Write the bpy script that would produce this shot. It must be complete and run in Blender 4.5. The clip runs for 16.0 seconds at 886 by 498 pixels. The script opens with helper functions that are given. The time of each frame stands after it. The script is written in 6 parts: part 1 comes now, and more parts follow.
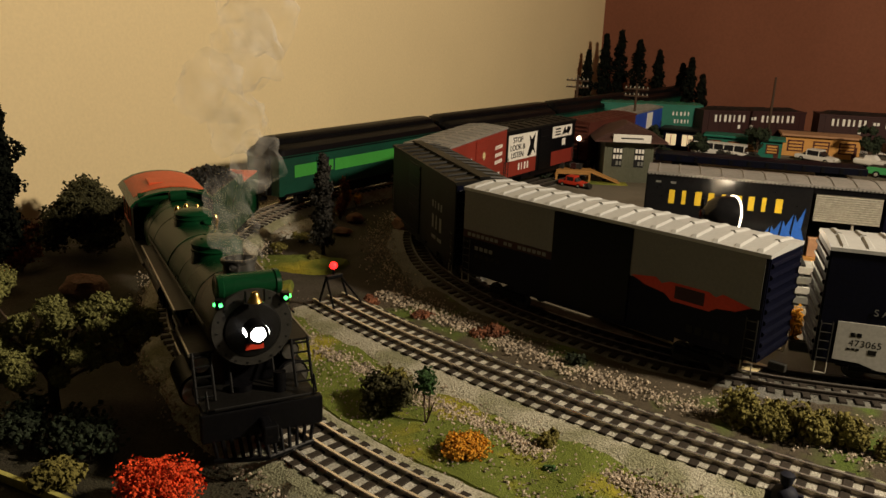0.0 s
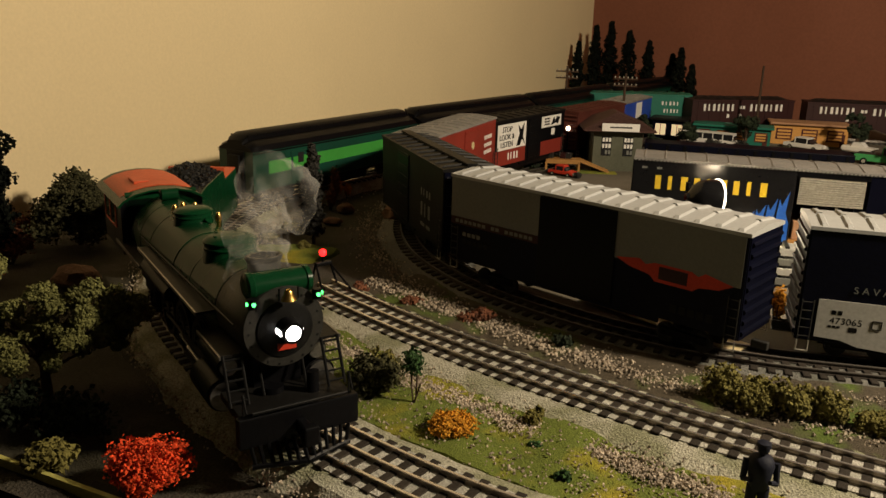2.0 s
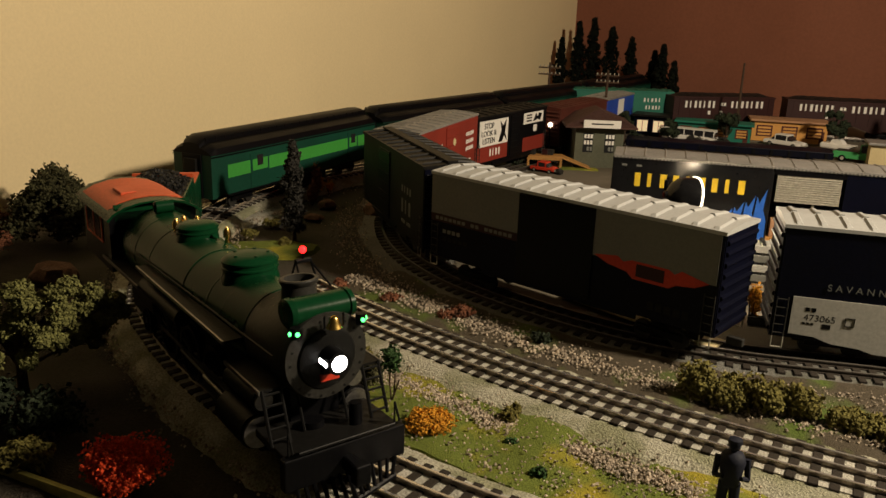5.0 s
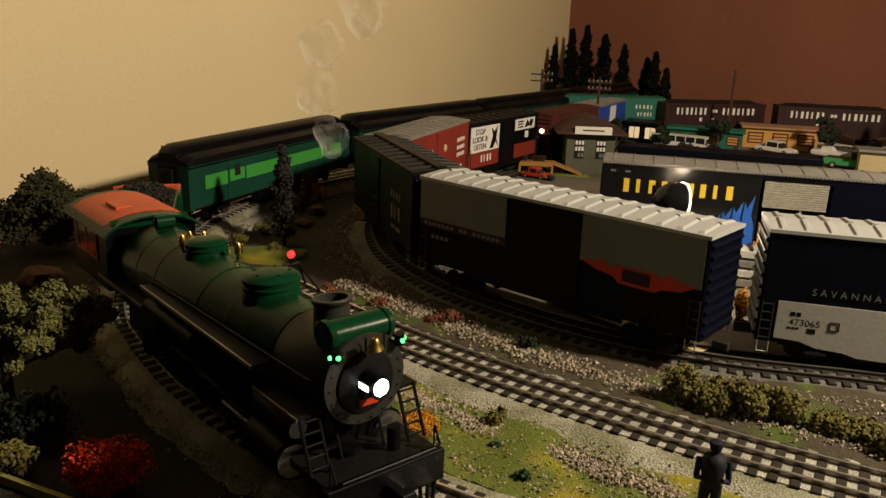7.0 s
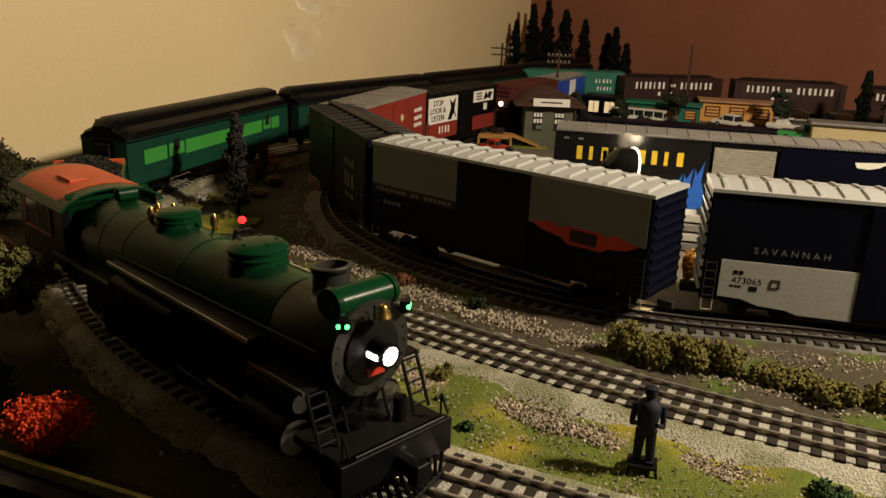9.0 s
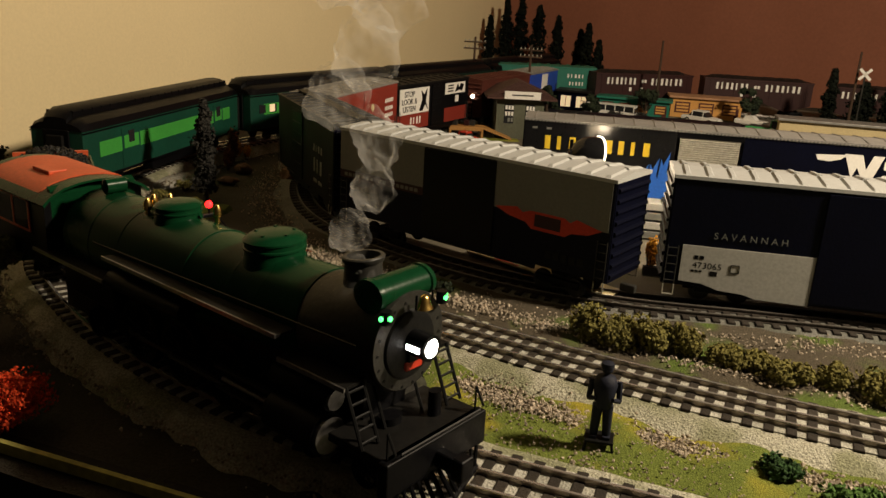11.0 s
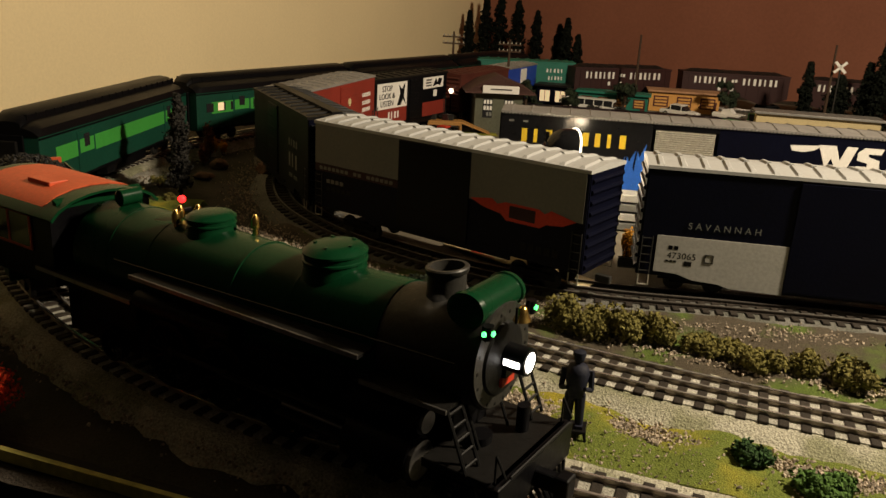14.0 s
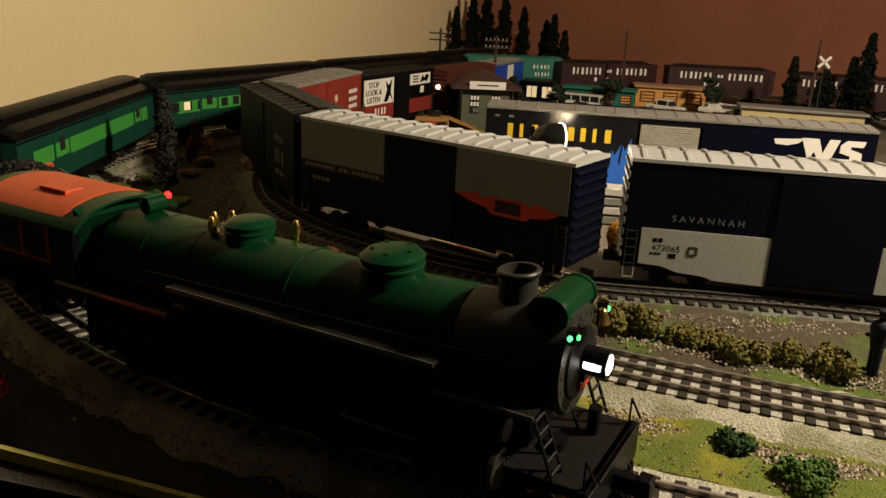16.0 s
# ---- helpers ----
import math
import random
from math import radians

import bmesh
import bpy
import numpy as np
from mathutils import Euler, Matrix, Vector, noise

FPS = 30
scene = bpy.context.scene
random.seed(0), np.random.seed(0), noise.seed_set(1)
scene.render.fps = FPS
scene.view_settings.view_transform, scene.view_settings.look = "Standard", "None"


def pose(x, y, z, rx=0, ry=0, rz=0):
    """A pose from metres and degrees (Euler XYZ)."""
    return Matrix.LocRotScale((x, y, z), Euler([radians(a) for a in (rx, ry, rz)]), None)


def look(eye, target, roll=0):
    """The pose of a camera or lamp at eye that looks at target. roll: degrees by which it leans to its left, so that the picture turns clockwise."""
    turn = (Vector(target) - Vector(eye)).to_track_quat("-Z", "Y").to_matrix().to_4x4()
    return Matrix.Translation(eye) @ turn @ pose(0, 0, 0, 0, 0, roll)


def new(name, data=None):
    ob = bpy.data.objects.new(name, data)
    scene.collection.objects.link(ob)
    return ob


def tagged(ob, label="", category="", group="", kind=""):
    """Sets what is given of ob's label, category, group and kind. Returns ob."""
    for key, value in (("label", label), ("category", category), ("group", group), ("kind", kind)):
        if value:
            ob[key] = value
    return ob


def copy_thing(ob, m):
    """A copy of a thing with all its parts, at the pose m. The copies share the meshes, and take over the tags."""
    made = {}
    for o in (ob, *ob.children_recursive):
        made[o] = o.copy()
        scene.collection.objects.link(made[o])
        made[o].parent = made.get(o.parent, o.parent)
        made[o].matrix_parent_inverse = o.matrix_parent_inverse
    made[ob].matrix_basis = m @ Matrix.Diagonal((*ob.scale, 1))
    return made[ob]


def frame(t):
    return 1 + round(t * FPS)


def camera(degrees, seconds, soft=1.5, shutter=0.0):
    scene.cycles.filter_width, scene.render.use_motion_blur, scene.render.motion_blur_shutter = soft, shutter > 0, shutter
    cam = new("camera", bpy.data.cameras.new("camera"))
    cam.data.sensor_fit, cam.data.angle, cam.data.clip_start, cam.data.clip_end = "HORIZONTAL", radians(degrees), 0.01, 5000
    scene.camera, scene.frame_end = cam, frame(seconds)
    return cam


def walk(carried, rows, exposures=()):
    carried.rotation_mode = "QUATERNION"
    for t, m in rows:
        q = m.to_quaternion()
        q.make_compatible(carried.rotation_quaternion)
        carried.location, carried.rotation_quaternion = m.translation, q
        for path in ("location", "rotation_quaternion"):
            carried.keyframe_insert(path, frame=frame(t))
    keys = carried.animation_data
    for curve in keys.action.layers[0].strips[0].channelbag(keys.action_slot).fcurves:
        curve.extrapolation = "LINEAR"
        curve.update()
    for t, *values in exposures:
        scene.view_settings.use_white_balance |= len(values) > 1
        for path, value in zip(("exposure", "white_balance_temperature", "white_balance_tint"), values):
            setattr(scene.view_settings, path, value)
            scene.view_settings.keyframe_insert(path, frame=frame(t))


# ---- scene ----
cam = camera(57.5, 16.0)
PATH = [
    (0, (0.22, -0.601, 0.286), (-1.09, 0.805, -0.268), 2.2),
    (0.5, (0.222, -0.6, 0.286), (-1.088, 0.806, -0.269), 1.9),
    (1, (0.227, -0.602, 0.286), (-1.084, 0.805, -0.262), 1.7),
    (1.5, (0.233, -0.605, 0.282), (-1.072, 0.804, -0.275), 1.5),
    (2, (0.233, -0.604, 0.279), (-1.066, 0.808, -0.284), 1.6),
    (2.5, (0.235, -0.602, 0.277), (-1.052, 0.822, -0.285), 2.0),
    (3, (0.236, -0.599, 0.277), (-1.042, 0.83, -0.29), 1.9),
    (3.5, (0.237, -0.6, 0.279), (-1.042, 0.83, -0.287), 1.9),
    (4, (0.236, -0.601, 0.279), (-1.046, 0.825, -0.291), 1.6),
    (4.2, (0.235, -0.603, 0.283), (-1.037, 0.829, -0.294), 2.0),
    (6.5, (0.245, -0.599, 0.28), (-1.019, 0.845, -0.281), 1.9),
    (7, (0.245, -0.599, 0.281), (-1.02, 0.847, -0.277), 2.1),
    (7.5, (0.247, -0.596, 0.276), (-0.999, 0.86, -0.296), 2.3),
    (8, (0.254, -0.599, 0.27), (-0.97, 0.872, -0.312), 2.7),
    (8.5, (0.261, -0.602, 0.269), (-0.948, 0.882, -0.311), 2.7),
    (9, (0.263, -0.594, 0.266), (-0.932, 0.893, -0.332), 2.4),
    (11.5, (0.278, -0.595, 0.256), (-0.861, 0.936, -0.344), 3.4),
    (12, (0.279, -0.594, 0.256), (-0.854, 0.941, -0.344), 3.4),
    (12.5, (0.28, -0.592, 0.256), (-0.848, 0.946, -0.344), 3.3),
    (13, (0.283, -0.593, 0.255), (-0.839, 0.951, -0.345), 3.1),
    (13.5, (0.283, -0.591, 0.253), (-0.838, 0.953, -0.348), 3.0),
    (14, (0.281, -0.589, 0.252), (-0.833, 0.958, -0.353), 3.1),
    (14.5, (0.281, -0.59, 0.252), (-0.832, 0.958, -0.352), 3.2),
    (15, (0.284, -0.593, 0.253), (-0.828, 0.956, -0.349), 3.2),
    (15.5, (0.285, -0.591, 0.253), (-0.821, 0.963, -0.349), 3.2),
    (16, (0.286, -0.59, 0.25), (-0.806, 0.97, -0.359), 2.9),
]
walk(cam, [(t, look(eye, target, roll)) for t, eye, target, roll in PATH])

# ---- world and light ----
world = bpy.data.worlds.new("room_dark")
scene.world = world
world.use_nodes = True
world.node_tree.nodes["Background"].inputs[0].default_value = (0.85, 0.75, 0.95, 1)
world.node_tree.nodes["Background"].inputs[1].default_value = 0.0015
scene.view_settings.exposure = 0.0


WARM = (1.0, 0.825, 0.59)
bulb = bpy.data.lights.new("room_lamp", "POINT")
bulb.energy, bulb.shadow_soft_size, bulb.color = 80.0, 0.05, WARM
new("room_lamp", bulb).location = (0.71, 0.26, 0.77)
yard_bulb = bpy.data.lights.new("yard_lamp_light", "POINT")
yard_bulb.energy, yard_bulb.shadow_soft_size, yard_bulb.color = 0.2, 0.007, (1.0, 0.8, 0.55)
new("yard_lamp_light", yard_bulb).location = (-0.112, 0.205, 0.095)


# ---- materials ----
def mat(name, colour, rough=0.6, metal=0.0, vary=0.25, scale=60.0, bump=0.15, second=None, mix_scale=12.0, island=0.0, spec=0.28, bump_scale=None, edges=(0.42, 0.58)):
    m = bpy.data.materials.new(name)
    m.use_nodes = True
    nt = m.node_tree
    n, l = nt.nodes, nt.links
    b = n["Principled BSDF"]
    b.inputs["Roughness"].default_value = rough
    b.inputs["Metallic"].default_value = metal
    b.inputs["Specular IOR Level"].default_value = spec
    tc = n.new("ShaderNodeTexCoord")
    fine = n.new("ShaderNodeTexNoise")
    fine.inputs["Scale"].default_value = scale * 6
    fine.inputs["Detail"].default_value = 5
    l.new(tc.outputs["Object"], fine.inputs["Vector"])
    big = n.new("ShaderNodeTexNoise")
    big.inputs["Scale"].default_value = mix_scale
    big.inputs["Detail"].default_value = 4
    l.new(tc.outputs["Object"], big.inputs["Vector"])
    ramp = n.new("ShaderNodeMapRange")
    ramp.inputs[1].default_value, ramp.inputs[2].default_value = edges
    l.new(big.outputs["Fac"], ramp.inputs[0])
    base = n.new("ShaderNodeMix")
    base.data_type = "RGBA"
    base.inputs[6].default_value = (*colour, 1)
    base.inputs[7].default_value = (*(second or [c * (1 - vary * 0.7) for c in colour]), 1)
    l.new(ramp.outputs[0], base.inputs[0])
    grain = n.new("ShaderNodeMapRange")
    grain.inputs[1].default_value, grain.inputs[2].default_value = 0.25, 0.75
    grain.inputs[3].default_value, grain.inputs[4].default_value = 1 - vary, 1 + vary * 0.6
    l.new(fine.outputs["Fac"], grain.inputs[0])
    mul = n.new("ShaderNodeVectorMath")
    mul.operation = "SCALE"
    l.new(base.outputs[2], mul.inputs[0])
    out = grain.outputs[0]
    if island:
        geo = n.new("ShaderNodeNewGeometry")
        rnd = n.new("ShaderNodeMapRange")
        rnd.inputs[3].default_value, rnd.inputs[4].default_value = 1 - island, 1 + island
        l.new(geo.outputs["Random Per Island"], rnd.inputs[0])
        prod = n.new("ShaderNodeMath")
        prod.operation = "MULTIPLY"
        l.new(out, prod.inputs[0])
        l.new(rnd.outputs[0], prod.inputs[1])
        out = prod.outputs[0]
    l.new(out, mul.inputs["Scale"])
    l.new(mul.outputs[0], b.inputs["Base Color"])
    rr = n.new("ShaderNodeMapRange")
    rr.inputs[3].default_value, rr.inputs[4].default_value = max(rough - 0.12, 0.03), min(rough + 0.12, 1)
    l.new(big.outputs["Fac"], rr.inputs[0])
    l.new(rr.outputs[0], b.inputs["Roughness"])
    if bump:
        bp = n.new("ShaderNodeBump")
        bp.inputs["Strength"].default_value = bump
        bp.inputs["Distance"].default_value = 0.002
        if bump_scale:
            f2 = n.new("ShaderNodeTexNoise")
            f2.inputs["Scale"].default_value = bump_scale
            l.new(tc.outputs["Object"], f2.inputs["Vector"])
            l.new(f2.outputs["Fac"], bp.inputs["Height"])
        else:
            l.new(fine.outputs["Fac"], bp.inputs["Height"])
        l.new(bp.outputs[0], b.inputs["Normal"])
    return m


def glow(name, colour, strength):
    m = bpy.data.materials.new(name)
    m.use_nodes = True
    b = m.node_tree.nodes["Principled BSDF"]
    b.inputs["Base Color"].default_value = (*colour, 1)
    b.inputs["Emission Color"].default_value = (*colour, 1)
    b.inputs["Emission Strength"].default_value = strength
    return m


M = dict(
    wall_beige=mat("wall_beige", (0.84, 0.69, 0.42), 0.85, vary=0.05, scale=40, bump=0.06, mix_scale=3),
    wall_brown=mat("wall_brown", (0.235, 0.088, 0.052), 0.85, vary=0.10, scale=22, bump=0.10, mix_scale=4),
    # for the unseen room surfaces, kept this dark to hold down bounced light
    room=mat("room_paint", (0.025, 0.022, 0.018), 0.9, vary=0.05),
    soil=mat("soil", (0.060, 0.050, 0.040), 0.95, vary=0.45, scale=90, bump=0.8, second=(0.040, 0.036, 0.022), mix_scale=14),
    grass=mat("grass_flock", (0.14, 0.175, 0.028), 0.95, vary=0.5, scale=160, bump=0.9, second=(0.36, 0.30, 0.030), mix_scale=17, edges=(0.52, 0.70)),
    verge=mat("verge", (0.075, 0.060, 0.040), 0.95, vary=0.55, scale=140, bump=0.9, second=(0.09, 0.13, 0.022), mix_scale=15, edges=(0.50, 0.62)),
    yard=mat("yard_sand", (0.15, 0.13, 0.10), 0.95, vary=0.25, scale=100, bump=0.4, second=(0.10, 0.085, 0.06), mix_scale=7),
    ballast=mat("ballast_grey", (0.46, 0.44, 0.35), 0.95, vary=0.55, scale=110, bump=1.0, second=(0.27, 0.27, 0.17), mix_scale=22),
    tiefill=mat("pale_stone_fill", (0.50, 0.48, 0.42), 0.9, vary=0.45, scale=110, bump=0.9, second=(0.36, 0.35, 0.30), mix_scale=34),
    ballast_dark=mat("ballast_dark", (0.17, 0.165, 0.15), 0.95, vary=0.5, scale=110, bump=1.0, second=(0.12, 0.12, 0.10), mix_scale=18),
    stone=mat("gravel_stone", (0.43, 0.36, 0.28), 0.9, vary=0.25, scale=200, bump=0.3, island=0.5),
    railhead=mat("worn_rail_head", (0.88, 0.84, 0.78), 0.26, 0.85, vary=0.10, scale=90, bump=0.04),
    tie=mat("tie_wood", (0.035, 0.027, 0.02), 0.8, vary=0.4, scale=120, bump=0.4),
    rail=mat("rail_steel", (0.34, 0.29, 0.23), 0.40, 0.6, vary=0.15, scale=90, bump=0.05),
    # darker copies of rail and railhead: the cars' shade is in the colour
    rail_shaded=mat("shaded_rail", (0.060, 0.050, 0.042), 0.5, 0.3, vary=0.15, scale=90, bump=0.05),
    railhead_shaded=mat("shaded_rail_head", (0.22, 0.20, 0.18), 0.4, 0.7, vary=0.15, scale=90, bump=0.05),
    # olive, lightened to stand in for light that the engine's shadow keeps off
    fascia=mat("board_edge", (0.60, 0.56, 0.16), 0.8, vary=0.3, scale=30),
    board=mat("dark_board", (0.02, 0.016, 0.014), 0.8, vary=0.3, scale=30),
    black=mat("black_paint", (0.0035, 0.0035, 0.0045), 0.42, vary=0.3, scale=60, bump=0.08, spec=0.12),
    blackgloss=mat("black_gloss", (0.010, 0.010, 0.011), 0.12, vary=0.2, scale=40, bump=0.0),
    navy=mat("navy_paint", (0.0026, 0.0032, 0.0105), 0.42, vary=0.3, scale=60, bump=0.08, spec=0.10),
    charcoal=mat("charcoal_paint", (0.0085, 0.008, 0.0075), 0.5, vary=0.3, scale=60, bump=0.1, spec=0.15),
    panelgrey=mat("pale_grey_paint", (0.42, 0.415, 0.385), 0.5, vary=0.15, scale=60, bump=0.05),
    grey=mat("grey_paint", (0.165, 0.168, 0.155), 0.5, vary=0.1, scale=60, bump=0.05),
    white=mat("white_paint", (0.74, 0.72, 0.68), 0.45, vary=0.08, scale=60, bump=0.05),
    roofwhite=mat("white_roof", (0.40, 0.405, 0.40), 0.45, vary=0.08, scale=60, bump=0.05),
    roofgrey=mat("galvanised_roof", (0.26, 0.25, 0.235), 0.45, 0.2, vary=0.2, scale=60, bump=0.1, mix_scale=40),
    red=mat("red_paint", (0.55, 0.045, 0.02), 0.5, vary=0.15, scale=60, bump=0.08),
    orange=mat("orange_red_roof", (0.62, 0.10, 0.035), 0.5, vary=0.15, scale=60, bump=0.08),
    oxide=mat("oxide_red", (0.22, 0.028, 0.018), 0.5, vary=0.2, scale=60, bump=0.08),
    brown=mat("brown_paint", (0.085, 0.022, 0.015), 0.6, vary=0.25, scale=60, bump=0.1),
    maroon=mat("maroon_paint", (0.032, 0.0085, 0.008), 0.55, vary=0.2, scale=60, bump=0.1),
    green=mat("loco_green", (0.0038, 0.038, 0.0135), 0.27, vary=0.15, scale=50, bump=0.04, spec=0.10),
    coachgreen=mat("coach_green", (0.008, 0.055, 0.035), 0.42, vary=0.2, scale=60, bump=0.06),
    lime=mat("lime_stripe", (0.05, 0.30, 0.05), 0.45, vary=0.12, scale=60, bump=0.05),
    graphite=mat("graphite", (0.030, 0.029, 0.026), 0.45, vary=0.3, scale=60, bump=0.1, spec=0.25),
    iron=mat("dark_iron", (0.007, 0.007, 0.007), 0.5, 0.1, vary=0.3, scale=60, bump=0.1, spec=0.16),
    steel=mat("worn_steel", (0.30, 0.29, 0.28), 0.35, 0.9, vary=0.3, scale=60, bump=0.05),
    brass=mat("brass", (0.75, 0.50, 0.15), 0.25, 1.0, vary=0.1, scale=60, bump=0.03),
    coal=mat("coal", (0.012, 0.012, 0.012), 0.5, vary=0.4, scale=90, bump=0.6),
    teal=mat("teal_paint", (0.015, 0.15, 0.105), 0.5, vary=0.15, scale=60, bump=0.06),
    blue=mat("blue_paint", (0.02, 0.06, 0.40), 0.45, vary=0.15, scale=60, bump=0.06),
    flame=mat("blue_flame", (0.03, 0.13, 0.55), 0.4, vary=0.15, scale=60, bump=0.03),
    yellow=mat("yellow_paint", (0.75, 0.52, 0.03), 0.5, vary=0.1, scale=60, bump=0.03),
    cream=mat("cream_plaster", (0.55, 0.45, 0.25), 0.8, vary=0.15, scale=60, bump=0.15),
    ochre=mat("ochre_wall", (0.60, 0.30, 0.08), 0.7, vary=0.15, scale=60, bump=0.1),
    stationgreen=mat("station_grey_green", (0.11, 0.115, 0.08), 0.75, vary=0.2, scale=60, bump=0.1),
    roofbrown=mat("roof_shingle", (0.075, 0.035, 0.028), 0.8, vary=0.35, scale=70, bump=0.3),
    wood=mat("pine_wood", (0.42, 0.21, 0.06), 0.6, vary=0.25, scale=60, bump=0.1),
    pole=mat("pole_wood", (0.06, 0.035, 0.022), 0.8, vary=0.3, scale=60, bump=0.2),
    bark=mat("bark", (0.07, 0.045, 0.03), 0.9, vary=0.4, scale=80, bump=0.5),
    leaf_dark=mat("leaf_dark", (0.022, 0.032, 0.016), 0.9, vary=0.4, scale=70, bump=0.2, island=0.5),
    leaf_fir=mat("leaf_fir", (0.007, 0.009, 0.006), 0.95, vary=0.4, scale=70, bump=0.2, island=0.5, spec=0.1),
    leaf_olive=mat("leaf_olive", (0.165, 0.145, 0.038), 0.9, vary=0.4, scale=70, bump=0.2, island=0.25),
    leaf_shade=mat("leaf_shade", (0.060, 0.058, 0.024), 0.9, vary=0.4, scale=70, bump=0.2, island=0.4),
    # greener than leaf_olive, and lightened to offset the engine's shadow on the tree
    leaf_olive_lit=mat("leaf_olive_lit", (0.20, 0.20, 0.065), 0.9, vary=0.4, scale=70, bump=0.2, island=0.25),
    leaf_bright=mat("leaf_bright", (0.075, 0.15, 0.030), 0.9, vary=0.4, scale=70, bump=0.2, island=0.4),
    leaf_green=mat("leaf_green", (0.034, 0.080, 0.022), 0.9, vary=0.4, scale=70, bump=0.2, island=0.5),
    leaf_grey=mat("leaf_grey", (0.030, 0.028, 0.024), 0.9, vary=0.4, scale=70, bump=0.2, island=0.5),
    leaf_red=mat("leaf_red", (0.78, 0.075, 0.018), 0.9, vary=0.3, scale=70, bump=0.2, island=0.35),
    leaf_orange=mat("leaf_orange", (0.60, 0.27, 0.022), 0.9, vary=0.3, scale=70, bump=0.2, island=0.3),
    leaf_brown=mat("leaf_brown", (0.16, 0.06, 0.03), 0.9, vary=0.3, scale=70, bump=0.2, island=0.5),
    rock=mat("rock", (0.16, 0.085, 0.055), 0.9, vary=0.4, scale=40, bump=0.8),
    silver=mat("silver_shutter", (0.42, 0.40, 0.34), 0.5, 0.3, vary=0.25, scale=60, bump=0.2),
    carton=mat("carton", (0.40, 0.22, 0.12), 0.8, vary=0.2, scale=60, bump=0.1),
    carpaint=mat("green_car", (0.06, 0.30, 0.10), 0.3, vary=0.1, scale=60, bump=0.0),
    glass=mat("dark_glass", (0.02, 0.02, 0.022), 0.1, vary=0.1, scale=40, bump=0.0),
    cloth=mat("navy_cloth", (0.006, 0.008, 0.020), 0.7, vary=0.3, scale=90, bump=0.1),
    head_lit=glow("headlight_lit", (1.0, 0.95, 0.88), 9.0),
    green_lit=glow("marker_lit", (0.08, 1.0, 0.18), 3.5),
    red_lit=glow("signal_lit", (1.0, 0.012, 0.012), 5.0),
    warm_lit=glow("window_lit", (1.0, 0.80, 0.50), 0.28),
    bulb_lit=glow("bulb_lit", (1.0, 0.85, 0.62), 5.0),
)


# ---- building blocks ----
def part(name, bm, material, parent, label="", smooth=False):
    me = bpy.data.meshes.new(name)
    bm.to_mesh(me)
    bm.free()
    me.materials.append(M[material])
    if smooth:
        for p in me.polygons:
            p.use_smooth = True
        me.set_sharp_from_angle(angle=radians(38))
    ob = new(name, me)
    if parent:
        ob.parent = parent
    return tagged(ob, label)


def thing(name, label, category, m=None, group="", kind=""):
    ob = new(name)
    ob.empty_display_size = 0.01
    if m:
        ob.matrix_basis = m
    return tagged(ob, label, category, group, kind)


def B():
    return bmesh.new()


def box(bm, x0, x1, y0, y1, z0, z1, bevel=0.0, m=None):
    r = bmesh.ops.create_cube(bm, size=1.0)
    vs = r["verts"]
    for v in vs:
        v.co = Vector(((x0 + x1) / 2 + v.co.x * (x1 - x0), (y0 + y1) / 2 + v.co.y * (y1 - y0), (z0 + z1) / 2 + v.co.z * (z1 - z0)))
        if m:
            v.co = m @ v.co
    if bevel:
        es = list({e for v in vs for e in v.link_edges})
        bmesh.ops.bevel(bm, geom=es, offset=bevel, segments=2, profile=0.5, affect="EDGES")
    return bm


def tube(bm, p0, p1, r0, r1=None, seg=16, caps=True):
    p0, p1 = Vector(p0), Vector(p1)
    d = p1 - p0
    m = Matrix.Translation((p0 + p1) / 2) @ d.to_track_quat("Z", "Y").to_matrix().to_4x4()
    bmesh.ops.create_cone(bm, cap_ends=caps, segments=seg, radius1=r0, radius2=r0 if r1 is None else r1, depth=d.length, matrix=m)
    return bm


def lathe(bm, profile, m=None, seg=24):
    """Turns (radius, height) pairs round the z axis."""
    rings = []
    for r, z in profile:
        ring = []
        for i in range(seg):
            a = 2 * math.pi * i / seg
            co = Vector((r * math.cos(a), r * math.sin(a), z))
            ring.append(bm.verts.new(m @ co if m else co))
        rings.append(ring)
    for a, b in zip(rings, rings[1:]):
        for i in range(seg):
            bm.faces.new((a[i], a[(i + 1) % seg], b[(i + 1) % seg], b[i]))
    bm.faces.new(list(reversed(rings[0])))
    bm.faces.new(rings[-1])
    bmesh.ops.recalc_face_normals(bm, faces=bm.faces)
    return bm


def prism(bm, outline, y0, y1):
    """An outline in x and z, from y0 to y1."""
    a = [bm.verts.new((x, y0, z)) for x, z in outline]
    b = [bm.verts.new((x, y1, z)) for x, z in outline]
    bm.faces.new(a)
    bm.faces.new(list(reversed(b)))
    n = len(a)
    for i in range(n):
        bm.faces.new((a[i], b[i], b[(i + 1) % n], a[(i + 1) % n]))
    bmesh.ops.recalc_face_normals(bm, faces=bm.faces)
    return bm


